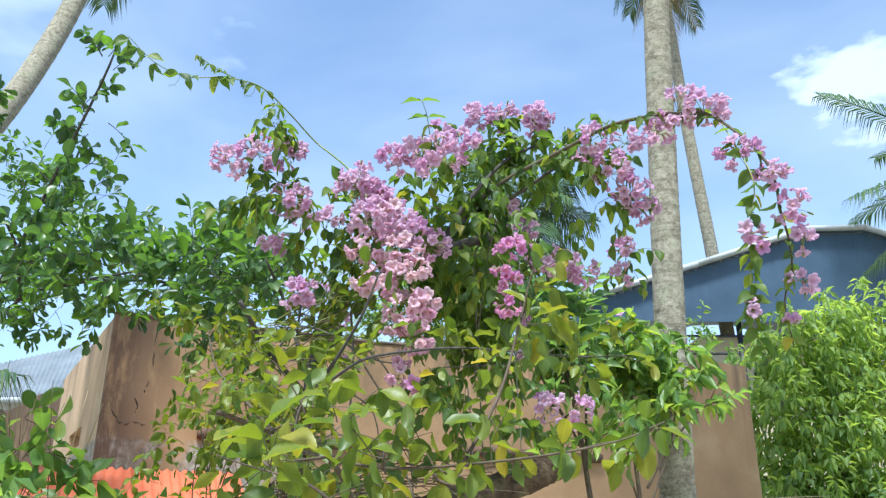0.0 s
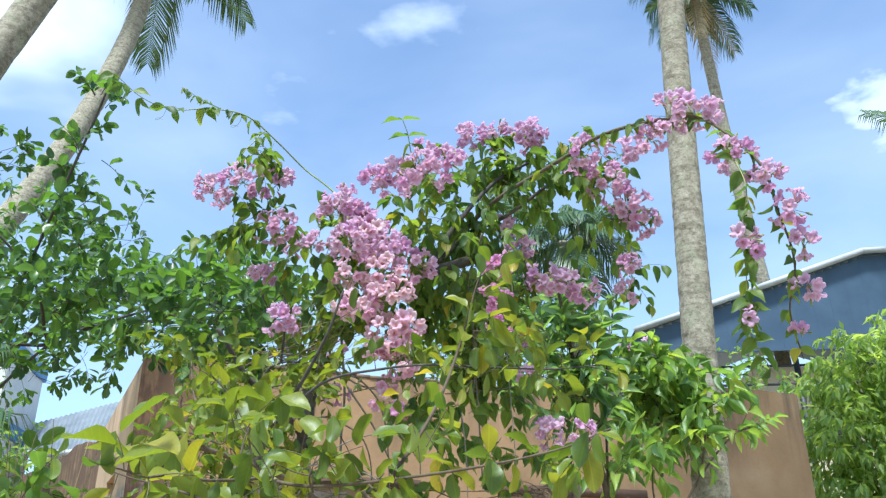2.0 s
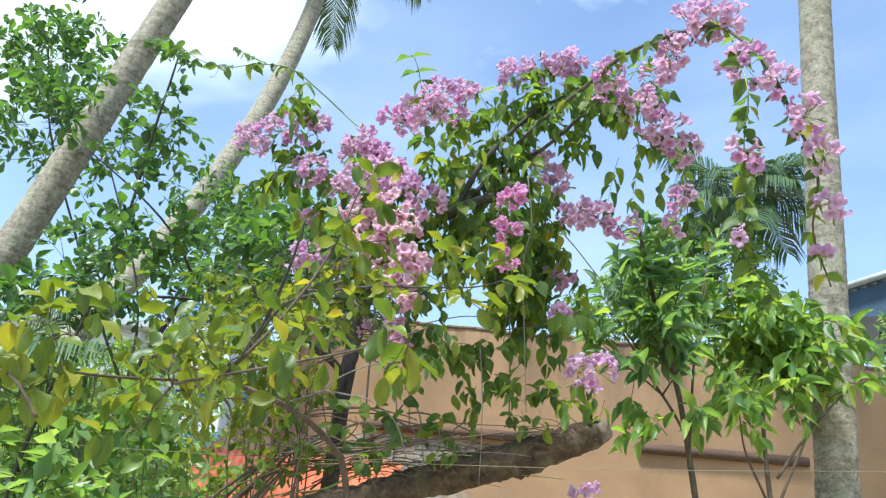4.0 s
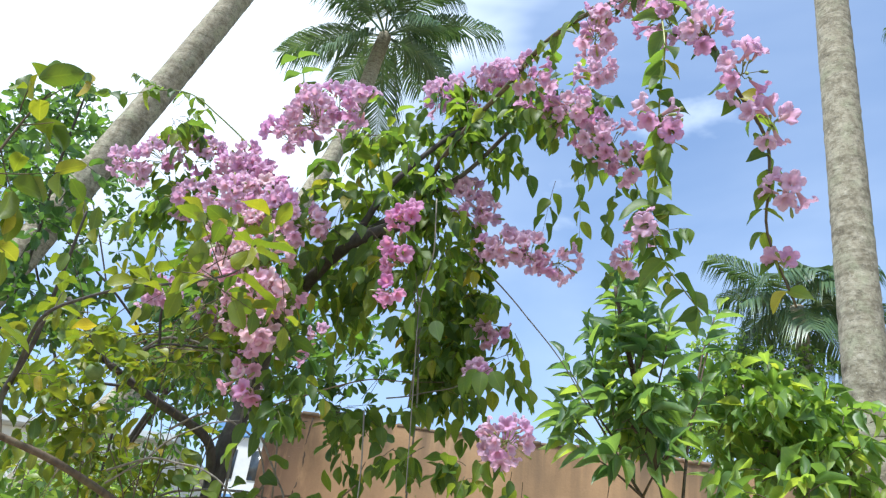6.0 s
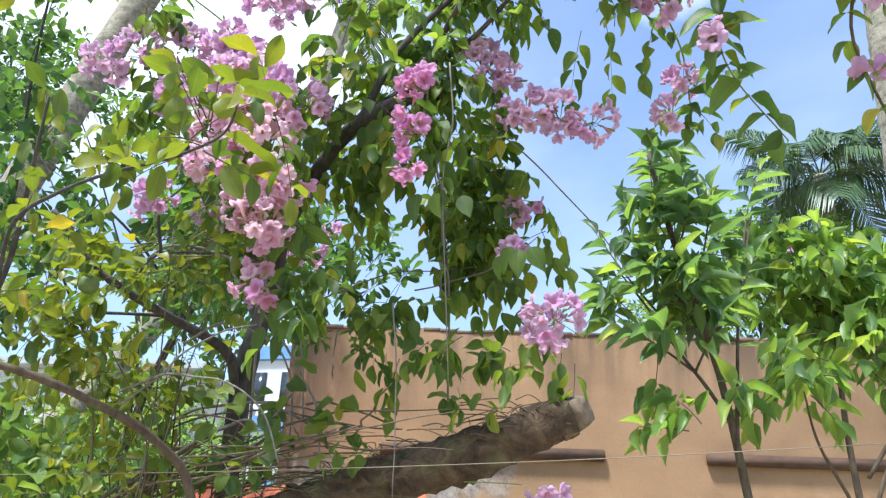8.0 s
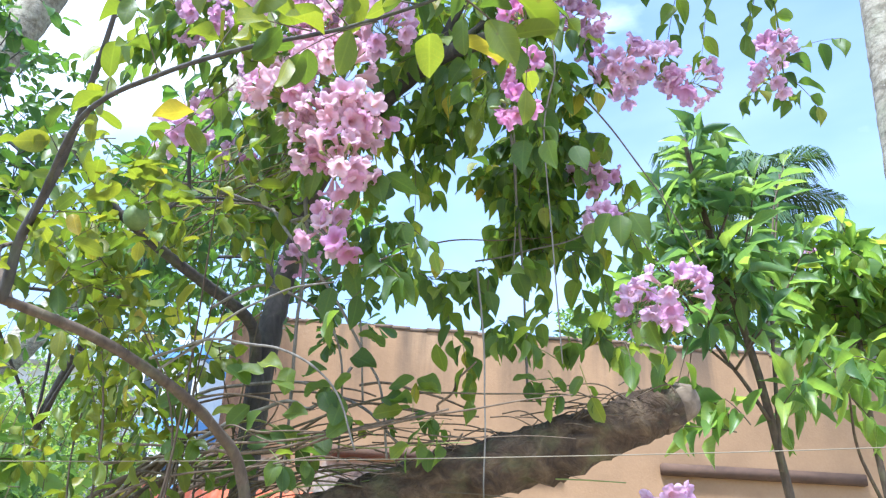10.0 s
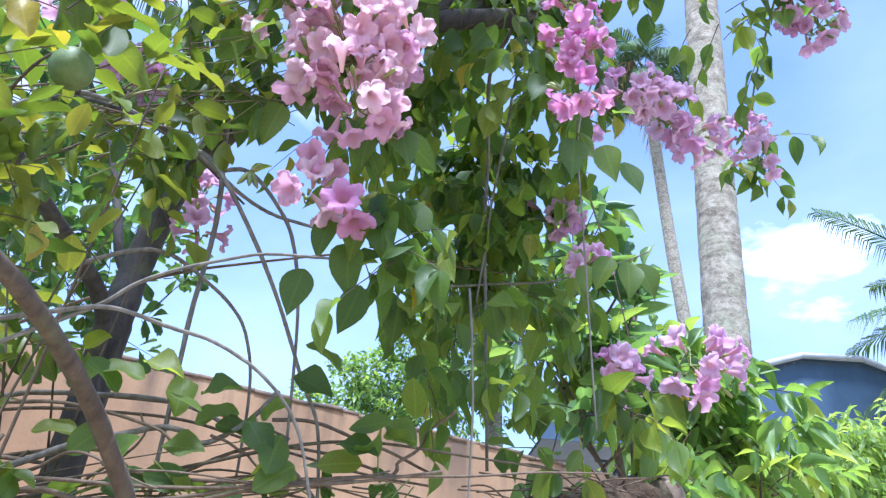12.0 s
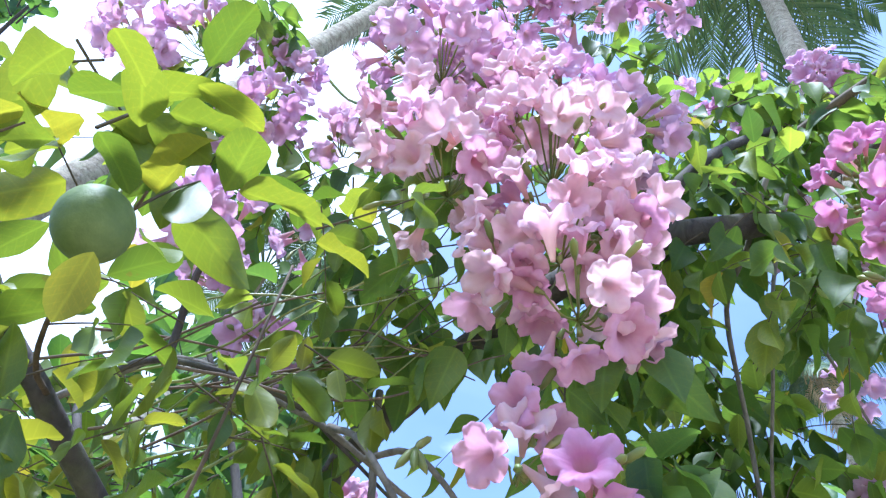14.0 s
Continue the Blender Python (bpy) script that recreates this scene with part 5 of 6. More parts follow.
        part("sucker", g, BROWN_LIMB if k % 2 else TWIG, tree)


reseed(23)
build_log()
reseed(24)
build_lime_tree()


# ---- dry stems and cord ----
def build_dry_tangle():
    heap = thing("dry_vine_tangle", "tangle of dry brown vine stems above the log", "dry stems", (-0.75, 3.9, 1.5))
    for k in range(27):
        g = Geo()
        x0, y0, z0 = RNG.uniform(-1.05, -0.6), RNG.uniform(3.7, 4.05), RNG.uniform(1.50, 1.74)
        x1, y1, z1 = RNG.uniform(-0.40, 0.48), RNG.uniform(3.7, 4.05), RNG.uniform(1.60, 1.84)
        mid = (x0 * 0.5 + x1 * 0.5 + RNG.normal() * 0.1, (y0 + y1) / 2 - 0.05, (z0 + z1) / 2 + RNG.uniform(0.0, 0.10))
        c = wobble(smooth_line([(x0, y0, z0), mid, (x1, y1, z1)], 14), 0.022, 5)
        g.tube(c, np.linspace(0.0048, 0.0014, len(c)) * RNG.uniform(0.6, 1.3), 6)
        part("stem", g, (DRY_VINE, TWIG, DRY_VINE, TWIG, CALYX)[k % 5], heap)
    # thick shoots that fan from the foot of the tangle
    for k in range(11):
        g = Geo()
        a = np.array([-0.80 + 0.03 * RNG.normal(), 3.84, 1.72 + 0.04 * RNG.normal()])
        b = np.array([RNG.uniform(-1.25, -0.72), RNG.uniform(3.6, 3.95), RNG.uniform(1.25, 1.45)])
        c = wobble(smooth_line([b, (a + b) / 2 + np.array([0.02, 0, 0.04]), a, a + np.array([RNG.uniform(-0.1, 0.3), 0, RNG.uniform(0.02, 0.12)])], 8), 0.012, 4)
        g.tube(c, np.linspace(0.0085, 0.0035, len(c)), 7, rough=0.05)
        part("stem", g, TWIG if k % 3 else DRY_VINE, heap)
    # upper bundle that runs level above the log
    for line, r in (([(-0.95, 3.9, 1.86), (-0.75, 3.9, 1.92), (-0.62, 3.9, 1.93), (-0.45, 3.9, 1.93), (-0.34, 3.9, 1.91), (-0.26, 3.9, 1.88), (-0.19, 3.9, 1.83), (-0.12, 3.9, 1.76)], 0.0056),
                    ([(-0.74, 3.95, 1.95), (-0.58, 3.95, 1.96), (-0.43, 3.95, 1.95), (-0.33, 3.95, 1.93), (-0.21, 3.95, 1.89)], 0.004), ([(-0.71, 3.8, 1.88), (-0.6, 3.8, 1.89), (-0.51, 3.8, 1.87), (-0.45, 3.8, 1.85), (-0.41, 3.8, 1.83)], 0.004),
                    ([(-0.80, 3.8, 1.70), (-0.64, 3.8, 1.78), (-0.58, 3.8, 1.81), (-0.51, 3.8, 1.84), (-0.45, 3.8, 1.86), (-0.39, 3.8, 1.86), (-0.34, 3.8, 1.85), (-0.28, 3.8, 1.89), (-0.24, 3.8, 1.95)], 0.0068),
                    ([(-0.34, 3.8, 1.85), (-0.29, 3.8, 1.82), (-0.23, 3.8, 1.79)], 0.003), ([(-0.9, 3.72, 1.74), (-0.65, 3.72, 1.73), (-0.46, 3.72, 1.73), (-0.19, 3.72, 1.74), (0.08, 3.72, 1.79)], 0.004),
                    ([(-0.44, 3.85, 1.77), (-0.38, 3.85, 1.8), (-0.27, 3.85, 1.85), (-0.15, 3.85, 1.85), (0.0, 3.85, 1.81)], 0.0042), ([(-0.5, 3.75, 1.77), (-0.36, 3.75, 1.765), (-0.19, 3.75, 1.74)], 0.004),
                    ([(-0.25, 3.9, 1.92), (-0.16, 3.9, 1.92), (-0.09, 3.9, 1.9), (0.0, 3.9, 1.87), (0.07, 3.9, 1.84)], 0.0042), ([(-0.56, 3.85, 1.76), (-0.48, 3.85, 1.84), (-0.49, 3.85, 1.9)], 0.003),
                    ([(-0.95, 3.98, 1.88), (-0.79, 3.98, 1.93), (-0.61, 3.98, 1.94), (-0.44, 3.98, 1.94), (-0.28, 3.98, 1.9), (-0.06, 3.98, 1.85), (0.08, 3.98, 1.83)], 0.004), ([(-0.01, 3.85, 1.81), (0.02, 3.85, 1.86), (0.10, 3.85, 1.94)], 0.004)):
        g = Geo()
        c = wobble(smooth_line(line, 8), 0.006, 6)
        g.tube(c, np.linspace(r, r * 0.65, len(c)), 7, rough=0.06)
        part("stem", g, GREY_STEM if r > 0.005 else DRY_VINE, heap)
    twigs, lv = Geo(), Leaves()
    # single leaves that stand on the bundle
    for k, (x, z) in enumerate(((-0.46, 1.94), (-0.46, 1.92), (-0.4, 1.94), (-0.37, 1.92), (-0.3, 1.9), (-0.41, 1.89), (-0.5, 1.89), (-0.51, 1.84), (-0.42, 1.82), (-0.58, 1.84), (-0.26, 1.85), (-0.49, 1.76), (-0.42, 1.76),
                                (-0.46, 1.77), (-0.26, 1.85), (-0.2, 1.83), (-0.09, 1.86), (-0.06, 1.81), (-0.03, 1.9), (0.03, 1.92), (-0.17, 1.78), (-0.11, 1.83), (-0.35, 1.75), (-0.3, 1.77), (-0.62, 1.93), (-0.68, 1.86), (-0.2, 1.95), (-0.12, 1.98))):
        a = 2.4 * k
        lv.put((x, 3.7 + 0.03 * (k % 5), z), (math.cos(a), -0.25, 0.45 * math.sin(a) - 0.15), unit(np.array([0.2, -0.8, 0.5]) + RNG.normal(size=3) * 0.3), 0.080, 0.026)
    for c, r, k in (((0.00, 3.76, 1.78), (0.26, 0.05, 0.05), 7), ((-0.45, 3.74, 1.74), (0.20, 0.06, 0.05), 5), ((0.30, 3.95, 1.95), (0.10, 0.05, 0.06), 4)):
        clump(twigs, lv, c, r, k, 0.10, 3, 0.072, 0.30, out=0.4, up=0.2, hang=0.5, droop=0.2, style="spiral")
    part("twig", twigs, CALYX, heap, kind="stuff")
    lv.build(heap, OVAL, VINE_LEAF, 60, (-0.2, 3.7, 1.85))
    g = Geo()
    c = wobble(smooth_line([(-1.05, 4.35, 2.25), (-0.66, 4.21, 2.36), (-0.40, 4.16, 2.42), (-0.10, 4.12, 2.46), (0.10, 4.13, 2.44), (0.26, 4.14, 2.43)], 10), 0.008)
    g.tube(c, np.linspace(0.005, 0.0012, len(c)), 7)
    part("stem", g, DRY_VINE, heap)
    for k in range(20):
        g = Geo()
        a = np.array([RNG.uniform(-0.85, -0.62), RNG.uniform(3.5, 3.75), RNG.uniform(2.3, 2.5)])
        b = np.array([RNG.uniform(-0.42, -0.22), RNG.uniform(3.5, 3.75), RNG.uniform(2.5, 2.75)])
        c = wobble(smooth_line([a, (a + b) / 2 + np.array([0, 0, RNG.uniform(-0.05, 0.06)]), b], 10), 0.02, 5)
        g.tube(c, np.linspace(0.0026, 0.0010, len(c)), 6)
        part("stem", g, DRY_VINE if k % 2 else CALYX, heap)
    cord = thing("cord", "pale cord stretched across the garden", "cord", (-1.6, 3.55, 1.68))
    g = Geo()
    g.tube(smooth_line([(-2.4, 3.5, 1.70), (-0.8, 3.58, 1.665), (0.6, 3.7, 1.67), (1.8, 3.9, 1.72)], 12), 0.0013, 6)
    part("line", g, WIRE, cord)


reseed(25)
build_dry_tangle()


# ---- trees about the garden ----
def tree(name, label, category, limbs, clumps, shape, mat, bark, size, ratio, length=0.3, count=7, style="spiral", hang=0.3, droop=0.3, up=0.2, out=0.7, thick=0.003, single=0, near=None, radius=0.05):
    root = thing(name, label, category, limbs[0][0])
    twigs, lv = Geo(), Leaves()
    for k, line in enumerate(limbs):
        g = Geo()
        c = wobble(smooth_line(line, 7), 0.03)
        r = radius if k == 0 else radius * (0.5 if radius < 0.04 else 0.25)
        g.tube(c, np.linspace(r, r * 0.35, len(c)), 9, rough=0.04)
        part("trunk" if k == 0 else "limb", g, bark, root)
    for c, r, k in clumps:
        clump(twigs, lv, c, r, k, length, count, size, ratio, out=out, up=up, style=style, hang=hang, droop=droop, thick=thick)
    part("twig", twigs, bark, root, kind="stuff")
    lv.build(root, shape, mat, single, near)
    return root


def feather(twigs, lv, line, count, size, ratio, face=(0.1, -0.5, 0.85)):
    """A shoot with leaves in two rows, as a feather."""
    c = smooth_line(line, 6)
    twigs.tube(c, np.linspace(0.007, 0.002, len(c)), 5)
    for k in range(count):
        f = 0.30 + 0.70 * (k + 0.5) / count
        i = min(int(f * (len(c) - 1)), len(c) - 2)
        axis = unit(c[i + 1] - c[i])
        side = unit(np.cross(axis, np.array(face)))
        d = unit(side * (1 if k % 2 else -1) + axis * (0.45 + 0.5 * f) + np.array([0, 0, -0.25 * RNG.random()]) + RNG.normal(size=3) * 0.12)
        z = size * RNG.uniform(0.7, 1.1) * (1.05 - 0.35 * abs(f - 0.6))
        lv.put(c[i], d, unit(np.array(face) + RNG.normal(size=3) * 0.25), z, z * ratio * RNG.uniform(0.85, 1.15))
    lv.put(c[-1], unit(c[-1] - c[-2]), np.array(face), size * 0.8, size * 0.8 * ratio)


def build_young_trees():
    """Two saplings before the wall, one tall and one bushy."""
    tall = thing("young_tree", "slender young tree with long bright green leaves", "tree", (1.02, 5.4, 0))
    bushy = thing("young_tree", "bushy young tree with broad drooping yellow-green leaves", "tree", (1.45, 5.8, 0))
    t1, l1, t2, l2 = Geo(), Leaves(), Geo(), Leaves()
    for root, line, r in ((tall, [(1.02, 5.40, 0), (0.98, 5.38, 1.2), (0.90, 5.36, 2.2), (0.78, 5.28, 2.9), (0.72, 5.21, 3.34)], 0.024),
                          (tall, [(0.93, 5.37, 1.9), (1.00, 5.50, 2.6), (1.12, 5.69, 3.40)], 0.010), (tall, [(0.91, 5.36, 2.1), (0.70, 5.28, 2.45), (0.48, 5.2, 2.85)], 0.009),
                          (bushy, [(1.45, 5.80, 0), (1.42, 5.80, 1.2), (1.38, 5.85, 2.1), (1.40, 5.9, 2.9)], 0.024), (bushy, [(1.40, 5.82, 1.7), (1.62, 5.85, 2.2), (1.75, 5.9, 2.75)], 0.011),
                          (bushy, [(1.40, 5.82, 1.6), (1.28, 5.6, 1.95), (1.22, 5.4, 2.2)], 0.010), (bushy, [(1.42, 5.8, 1.9), (1.80, 5.92, 2.40), (2.20, 6.02, 2.58)], 0.010)):
        g = Geo()
        c = wobble(smooth_line(line, 8), 0.015)
        g.tube(c, np.linspace(r, r * 0.4, len(c)), 9, rough=0.04)
        part("trunk" if line[0][2] == 0 else "limb", g, BROWN_LIMB, root)
    for line, n in (([(0.80, 5.28, 2.75), (0.74, 5.23, 3.1), (0.70, 5.20, 3.40)], 13), ([(1.02, 5.55, 2.85), (1.08, 5.62, 3.2), (1.16, 5.70, 3.45)], 9), ([(0.72, 5.28, 2.5), (0.55, 5.2, 2.75), (0.42, 5.18, 2.98)], 10),
                    ([(0.82, 5.3, 2.6), (0.92, 5.2, 2.9), (0.97, 5.15, 3.1)], 11), ([(0.78, 5.28, 2.6), (0.62, 5.15, 2.85), (0.58, 5.1, 3.08)], 11), ([(0.85, 5.3, 2.4), (1.0, 5.2, 2.55), (1.12, 5.15, 2.75)], 9),
                    ([(0.8, 5.3, 2.3), (0.65, 5.2, 2.42), (0.50, 5.15, 2.5)], 9), ([(0.76, 5.25, 2.8), (0.86, 5.1, 3.0), (0.84, 5.05, 3.2)], 10), ([(0.80, 5.3, 2.3), (0.9, 5.15, 2.4), (0.97, 5.1, 2.48)], 8)):
        feather(t1, l1, line, n, 0.165, 0.165, (RNG.normal() * 0.4, -0.7, 0.7))
    for c, r, k in (((0.72, 5.24, 3.12), (0.13, 0.12, 0.18), 7), ((0.76, 5.3, 2.85), (0.24, 0.18, 0.18), 17), ((0.72, 5.3, 2.56), (0.26, 0.18, 0.16), 16)):
        clump(t1, l1, c, r, k, 0.18, 7, 0.155, 0.17, out=0.7, up=0.4, style="whorl", hang=0.4, droop=0.2, thick=0.003)
    for c, r, k in (((1.30, 5.9, 2.98), (0.22, 0.2, 0.14), 12), ((1.15, 5.9, 2.80), (0.24, 0.18, 0.14), 12), ((1.60, 5.9, 2.80), (0.26, 0.2, 0.14), 15), ((1.45, 5.85, 2.60), (0.34, 0.2, 0.12), 14),
                    ((1.24, 5.42, 2.24), (0.16, 0.12, 0.06), 6), ((1.45, 5.4, 2.30), (0.16, 0.12, 0.06), 5), ((1.85, 5.95, 2.48), (0.16, 0.12, 0.08), 5), ((1.50, 6.2, 2.88), (0.18, 0.16, 0.14), 12), ((1.62, 6.2, 2.64), (0.20, 0.16, 0.12), 10), ((0.85, 5.2, 2.05), (0.16, 0.1, 0.05), 3)):
        clump(t2, l2, c, r, round(k * 1.3), 0.18, 6, 0.150, 0.20, out=0.7, up=0.3, style="spiral", hang=0.6, droop=0.3, thick=0.003)
    feather(t2, l2, [(1.75, 5.92, 2.42), (2.0, 5.98, 2.52), (2.22, 6.02, 2.60)], 12, 0.15, 0.19)
    part("twig", t1, BROWN_LIMB, tall, kind="stuff")
    part("twig", t2, BROWN_LIMB, bushy, kind="stuff")
    l1.build(tall, LANCE, MANGO_LEAF, 200, (0.75, 5.1, 2.8))
    l2.build(bushy, LANCE, BROAD_LEAF, 200, (1.3, 5.5, 2.5))


reseed(26)
build_young_trees()
GLOSSY_HIGH = (((-3.45, 7.15, 4.75), (0.35, 0.5, 0.35), 20), ((-3.9, 7.5, 4.5), (0.6, 0.6, 0.5), 42), ((-4.5, 7.7, 5.0), (0.7, 0.6, 0.6), 40), ((-3.5, 6.8, 3.8), (0.6, 0.6, 0.4), 38),
               ((-4.3, 7.2, 3.6), (0.7, 0.6, 0.5), 34), ((-2.7, 6.0, 3.55), (0.55, 0.5, 0.35), 34), ((-2.1, 5.3, 3.25), (0.5, 0.4, 0.3), 32), ((-1.5, 4.8, 3.1), (0.4, 0.35, 0.26), 34),
               ((-1.15, 4.4, 2.95), (0.28, 0.25, 0.22), 26), ((-1.75, 6.0, 3.5), (0.40, 0.3, 0.34), 32), ((-1.45, 6.0, 3.15), (0.36, 0.3, 0.24), 26))
GLOSSY_LOW = (((-3.3, 6.4, 3.3), (0.4, 0.4, 0.2), 10), ((-5.9, 6.5, 6.6), (0.6, 0.5, 0.5), 40),
              ((-4.85, 5.3, 5.6), (0.45, 0.35, 0.35), 48), ((-4.85, 5.5, 4.9), (0.5, 0.35, 0.35), 48), ((-4.6, 6.2, 5.15), (0.5, 0.4, 0.4), 36), ((-4.0, 4.8, 4.6), (0.35, 0.3, 0.3), 26), ((-3.15, 4.7, 3.0), (0.35, 0.3, 0.3), 26),
              ((-2.95, 4.1, 2.5), (0.3, 0.25, 0.25), 34))
reseed(27)
tree("glossy_tree", "broad tree with dark glossy rounded leaves", "tree",
     [[(-5.9, 8.0, 0), (-5.6, 7.9, 2.0), (-4.8, 7.6, 3.4), (-3.7, 7.1, 4.2)], [(-5.2, 7.7, 2.8), (-3.6, 6.6, 3.5), (-2.3, 5.4, 3.3), (-1.4, 4.6, 3.1)], [(-5.2, 7.7, 2.8), (-5.1, 7.4, 4.0), (-5.5, 7.0, 5.4), (-5.9, 6.6, 6.4)], [(-3.6, 6.6, 3.5), (-3.3, 5.8, 3.8), (-3.9, 5.0, 4.4)], [(-3.0, 6.0, 3.42), (-2.3, 6.1, 3.45), (-1.6, 6.0, 3.4)], [(-5.2, 7.7, 2.8), (-5.0, 6.4, 4.0), (-4.85, 5.5, 4.9), (-4.8, 5.2, 5.7)], [(-3.6, 6.6, 3.5), (-3.5, 5.4, 3.1), (-3.1, 4.2, 2.6)]],
     GLOSSY_HIGH + GLOSSY_LOW,
     SPOON, DARK_LEAF, GREY_LIMB, 0.125, 0.235, 0.24, 8, "whorl", 0.1, 0.15, 0.35, single=200, near=(-1.3, 4.5, 3.0), radius=0.065)
tree("upright_shoot", "upright leafy shoot beside the vine", "sapling",
     [[(-3.0, 4.3, 0), (-2.85, 4.25, 1.6), (-2.25, 4.0, 2.9), (-1.87, 3.67, 3.58), (-1.72, 3.54, 3.96)]],
     [((-1.85, 3.66, 3.55), (0.12, 0.1, 0.16), 10), ((-1.98, 3.8, 3.25), (0.18, 0.14, 0.16), 14), ((-2.1, 3.9, 2.95), (0.3, 0.2, 0.2), 22), ((-2.45, 4.1, 2.75), (0.22, 0.2, 0.18), 14), ((-1.75, 3.57, 3.82), (0.05, 0.05, 0.1), 4), ((-1.75, 4.0, 2.85), (0.30, 0.2, 0.14), 14)],
     OVAL, DARK_LEAF, GREY_LIMB, 0.085, 0.30, 0.14, 5, "spiral", 0.1, 0.15, 0.3, radius=0.014)
tree("dense_tree", "dense green tree with narrow drooping leaves beyond the wall end", "tree",
     [[(6.2, 13.0, 0), (6.1, 12.8, 2), (6.0, 12.6, 4.2)], [(6.1, 12.8, 1.5), (5.3, 12.3, 3.0)], [(6.1, 12.8, 1.5), (7.2, 12.6, 3.4)]],
     [((5.7, 12.2, 4.5), (0.7, 0.5, 0.6), 130), ((5.3, 12.1, 3.5), (0.7, 0.5, 0.7), 130), ((6.6, 12.4, 4.2), (0.9, 0.6, 0.7), 150), ((6.3, 12.0, 3.1), (1.0, 0.6, 0.7), 150), ((5.2, 12.3, 2.3), (0.6, 0.5, 0.6), 80), ((6.6, 12.2, 2.0), (1.1, 0.6, 0.7), 110), ((7.8, 12.8, 3.4), (0.9, 0.7, 1.2), 130), ((5.3, 11.8, 1.6), (0.8, 0.5, 0.8), 100), ((6.8, 12.5, 5.0), (0.8, 0.5, 0.5), 90), ((7.4, 11.8, 1.6), (1.0, 0.5, 0.8), 100), ((5.6, 11.7, 2.5), (0.9, 0.4, 0.5), 80), ((6.8, 11.6, 2.6), (0.8, 0.4, 0.6), 80)],
     SIMPLE, DROOP_LEAF, GREY_LIMB, 0.21, 0.17, 0.35, 9, "spiral", 0.9, 0.6, 0.1, radius=0.12)


# ---- buildings beyond ----
def build_shed():
    """Long open shed under a dark blue roof."""
    shed = thing("open_shed", "large open shed with a dark blue sheet roof", "shed", (8.0, 20.0, 0))
    g = Geo()
    ends = [(3.2, 6.80), (5.7, 7.60), (8.3, 8.46), (9.6, 8.5), (11.4, 7.9), (14.5, 6.8)]
    verts, faces = [], []
    for x, z in ends:
        for y, dz in ((17.0, 0), (26.0, 0.3), (26.0, 0.22), (17.0, -0.08)):
            verts.append((x, y, z + dz))
    for i in range(len(ends) - 1):
        a, b = 4 * i, 4 * i + 4
        for j in range(4):
            faces.append((a + j, b + j, b + (j + 1) % 4, a + (j + 1) % 4))
    g.add(verts, faces)
    part("roof", g, BLUE_ROOF, shed, smooth=False)
    g = Geo()
    for (x0, z0), (x1, z1) in zip(ends, ends[1:]):
        g.tube([(x0, 16.97, z0), (x1, 16.97, z1)], 0.07, 8)
    part("gutter", g, GUTTER, shed, "pale rounded roof edge")
    g = Geo()
    for i in range(60):
        x = 2.9 + 11.4 * (i + 0.5) / 60
        top = float(np.interp(x, [e[0] for e in ends], [e[1] for e in ends])) - 0.09
        if top > 6.34:
            g.box(Matrix.Translation((x, 17.12 + 0.003 * (i % 2), (6.3 + top) / 2)), 0.19, 0.03, top - 6.3)
    part("cladding", g, BLUE_ROOF, shed, "dark blue sheet cladding", smooth=False)
    for x in (4.4, 6.6, 8.8, 11.0, 13.4):
        g = Geo()
        g.tube([(x, 17.4, 0), (x, 17.4, 6.9)], 0.06, 8)
        part("post", g, IRON, shed)
    for z in (5.65, 6.05):
        g = Geo()
        g.tube([(4.0, 17.4, z), (13.5, 17.4, z)], 0.03, 6)
        part("rail", g, IRON, shed)
    house = thing("cream_house", "low cream rendered block under the shed", "house", (8.8, 18.5, 0))
    g = Geo()
    g.box(Matrix.Translation((8.1, 19.2, 3.08)), 4.6, 2.6, 6.16, 0.03)
    part("wall", g, CREAM, house, smooth=False)
    for x in (7.4, 9.4):
        g = Geo()
        g.box(Matrix.Translation((x, 17.88, 4.9)), 0.8, 0.06, 1.0, 0.01)
        part("window", g, GLASS_DARK, house)


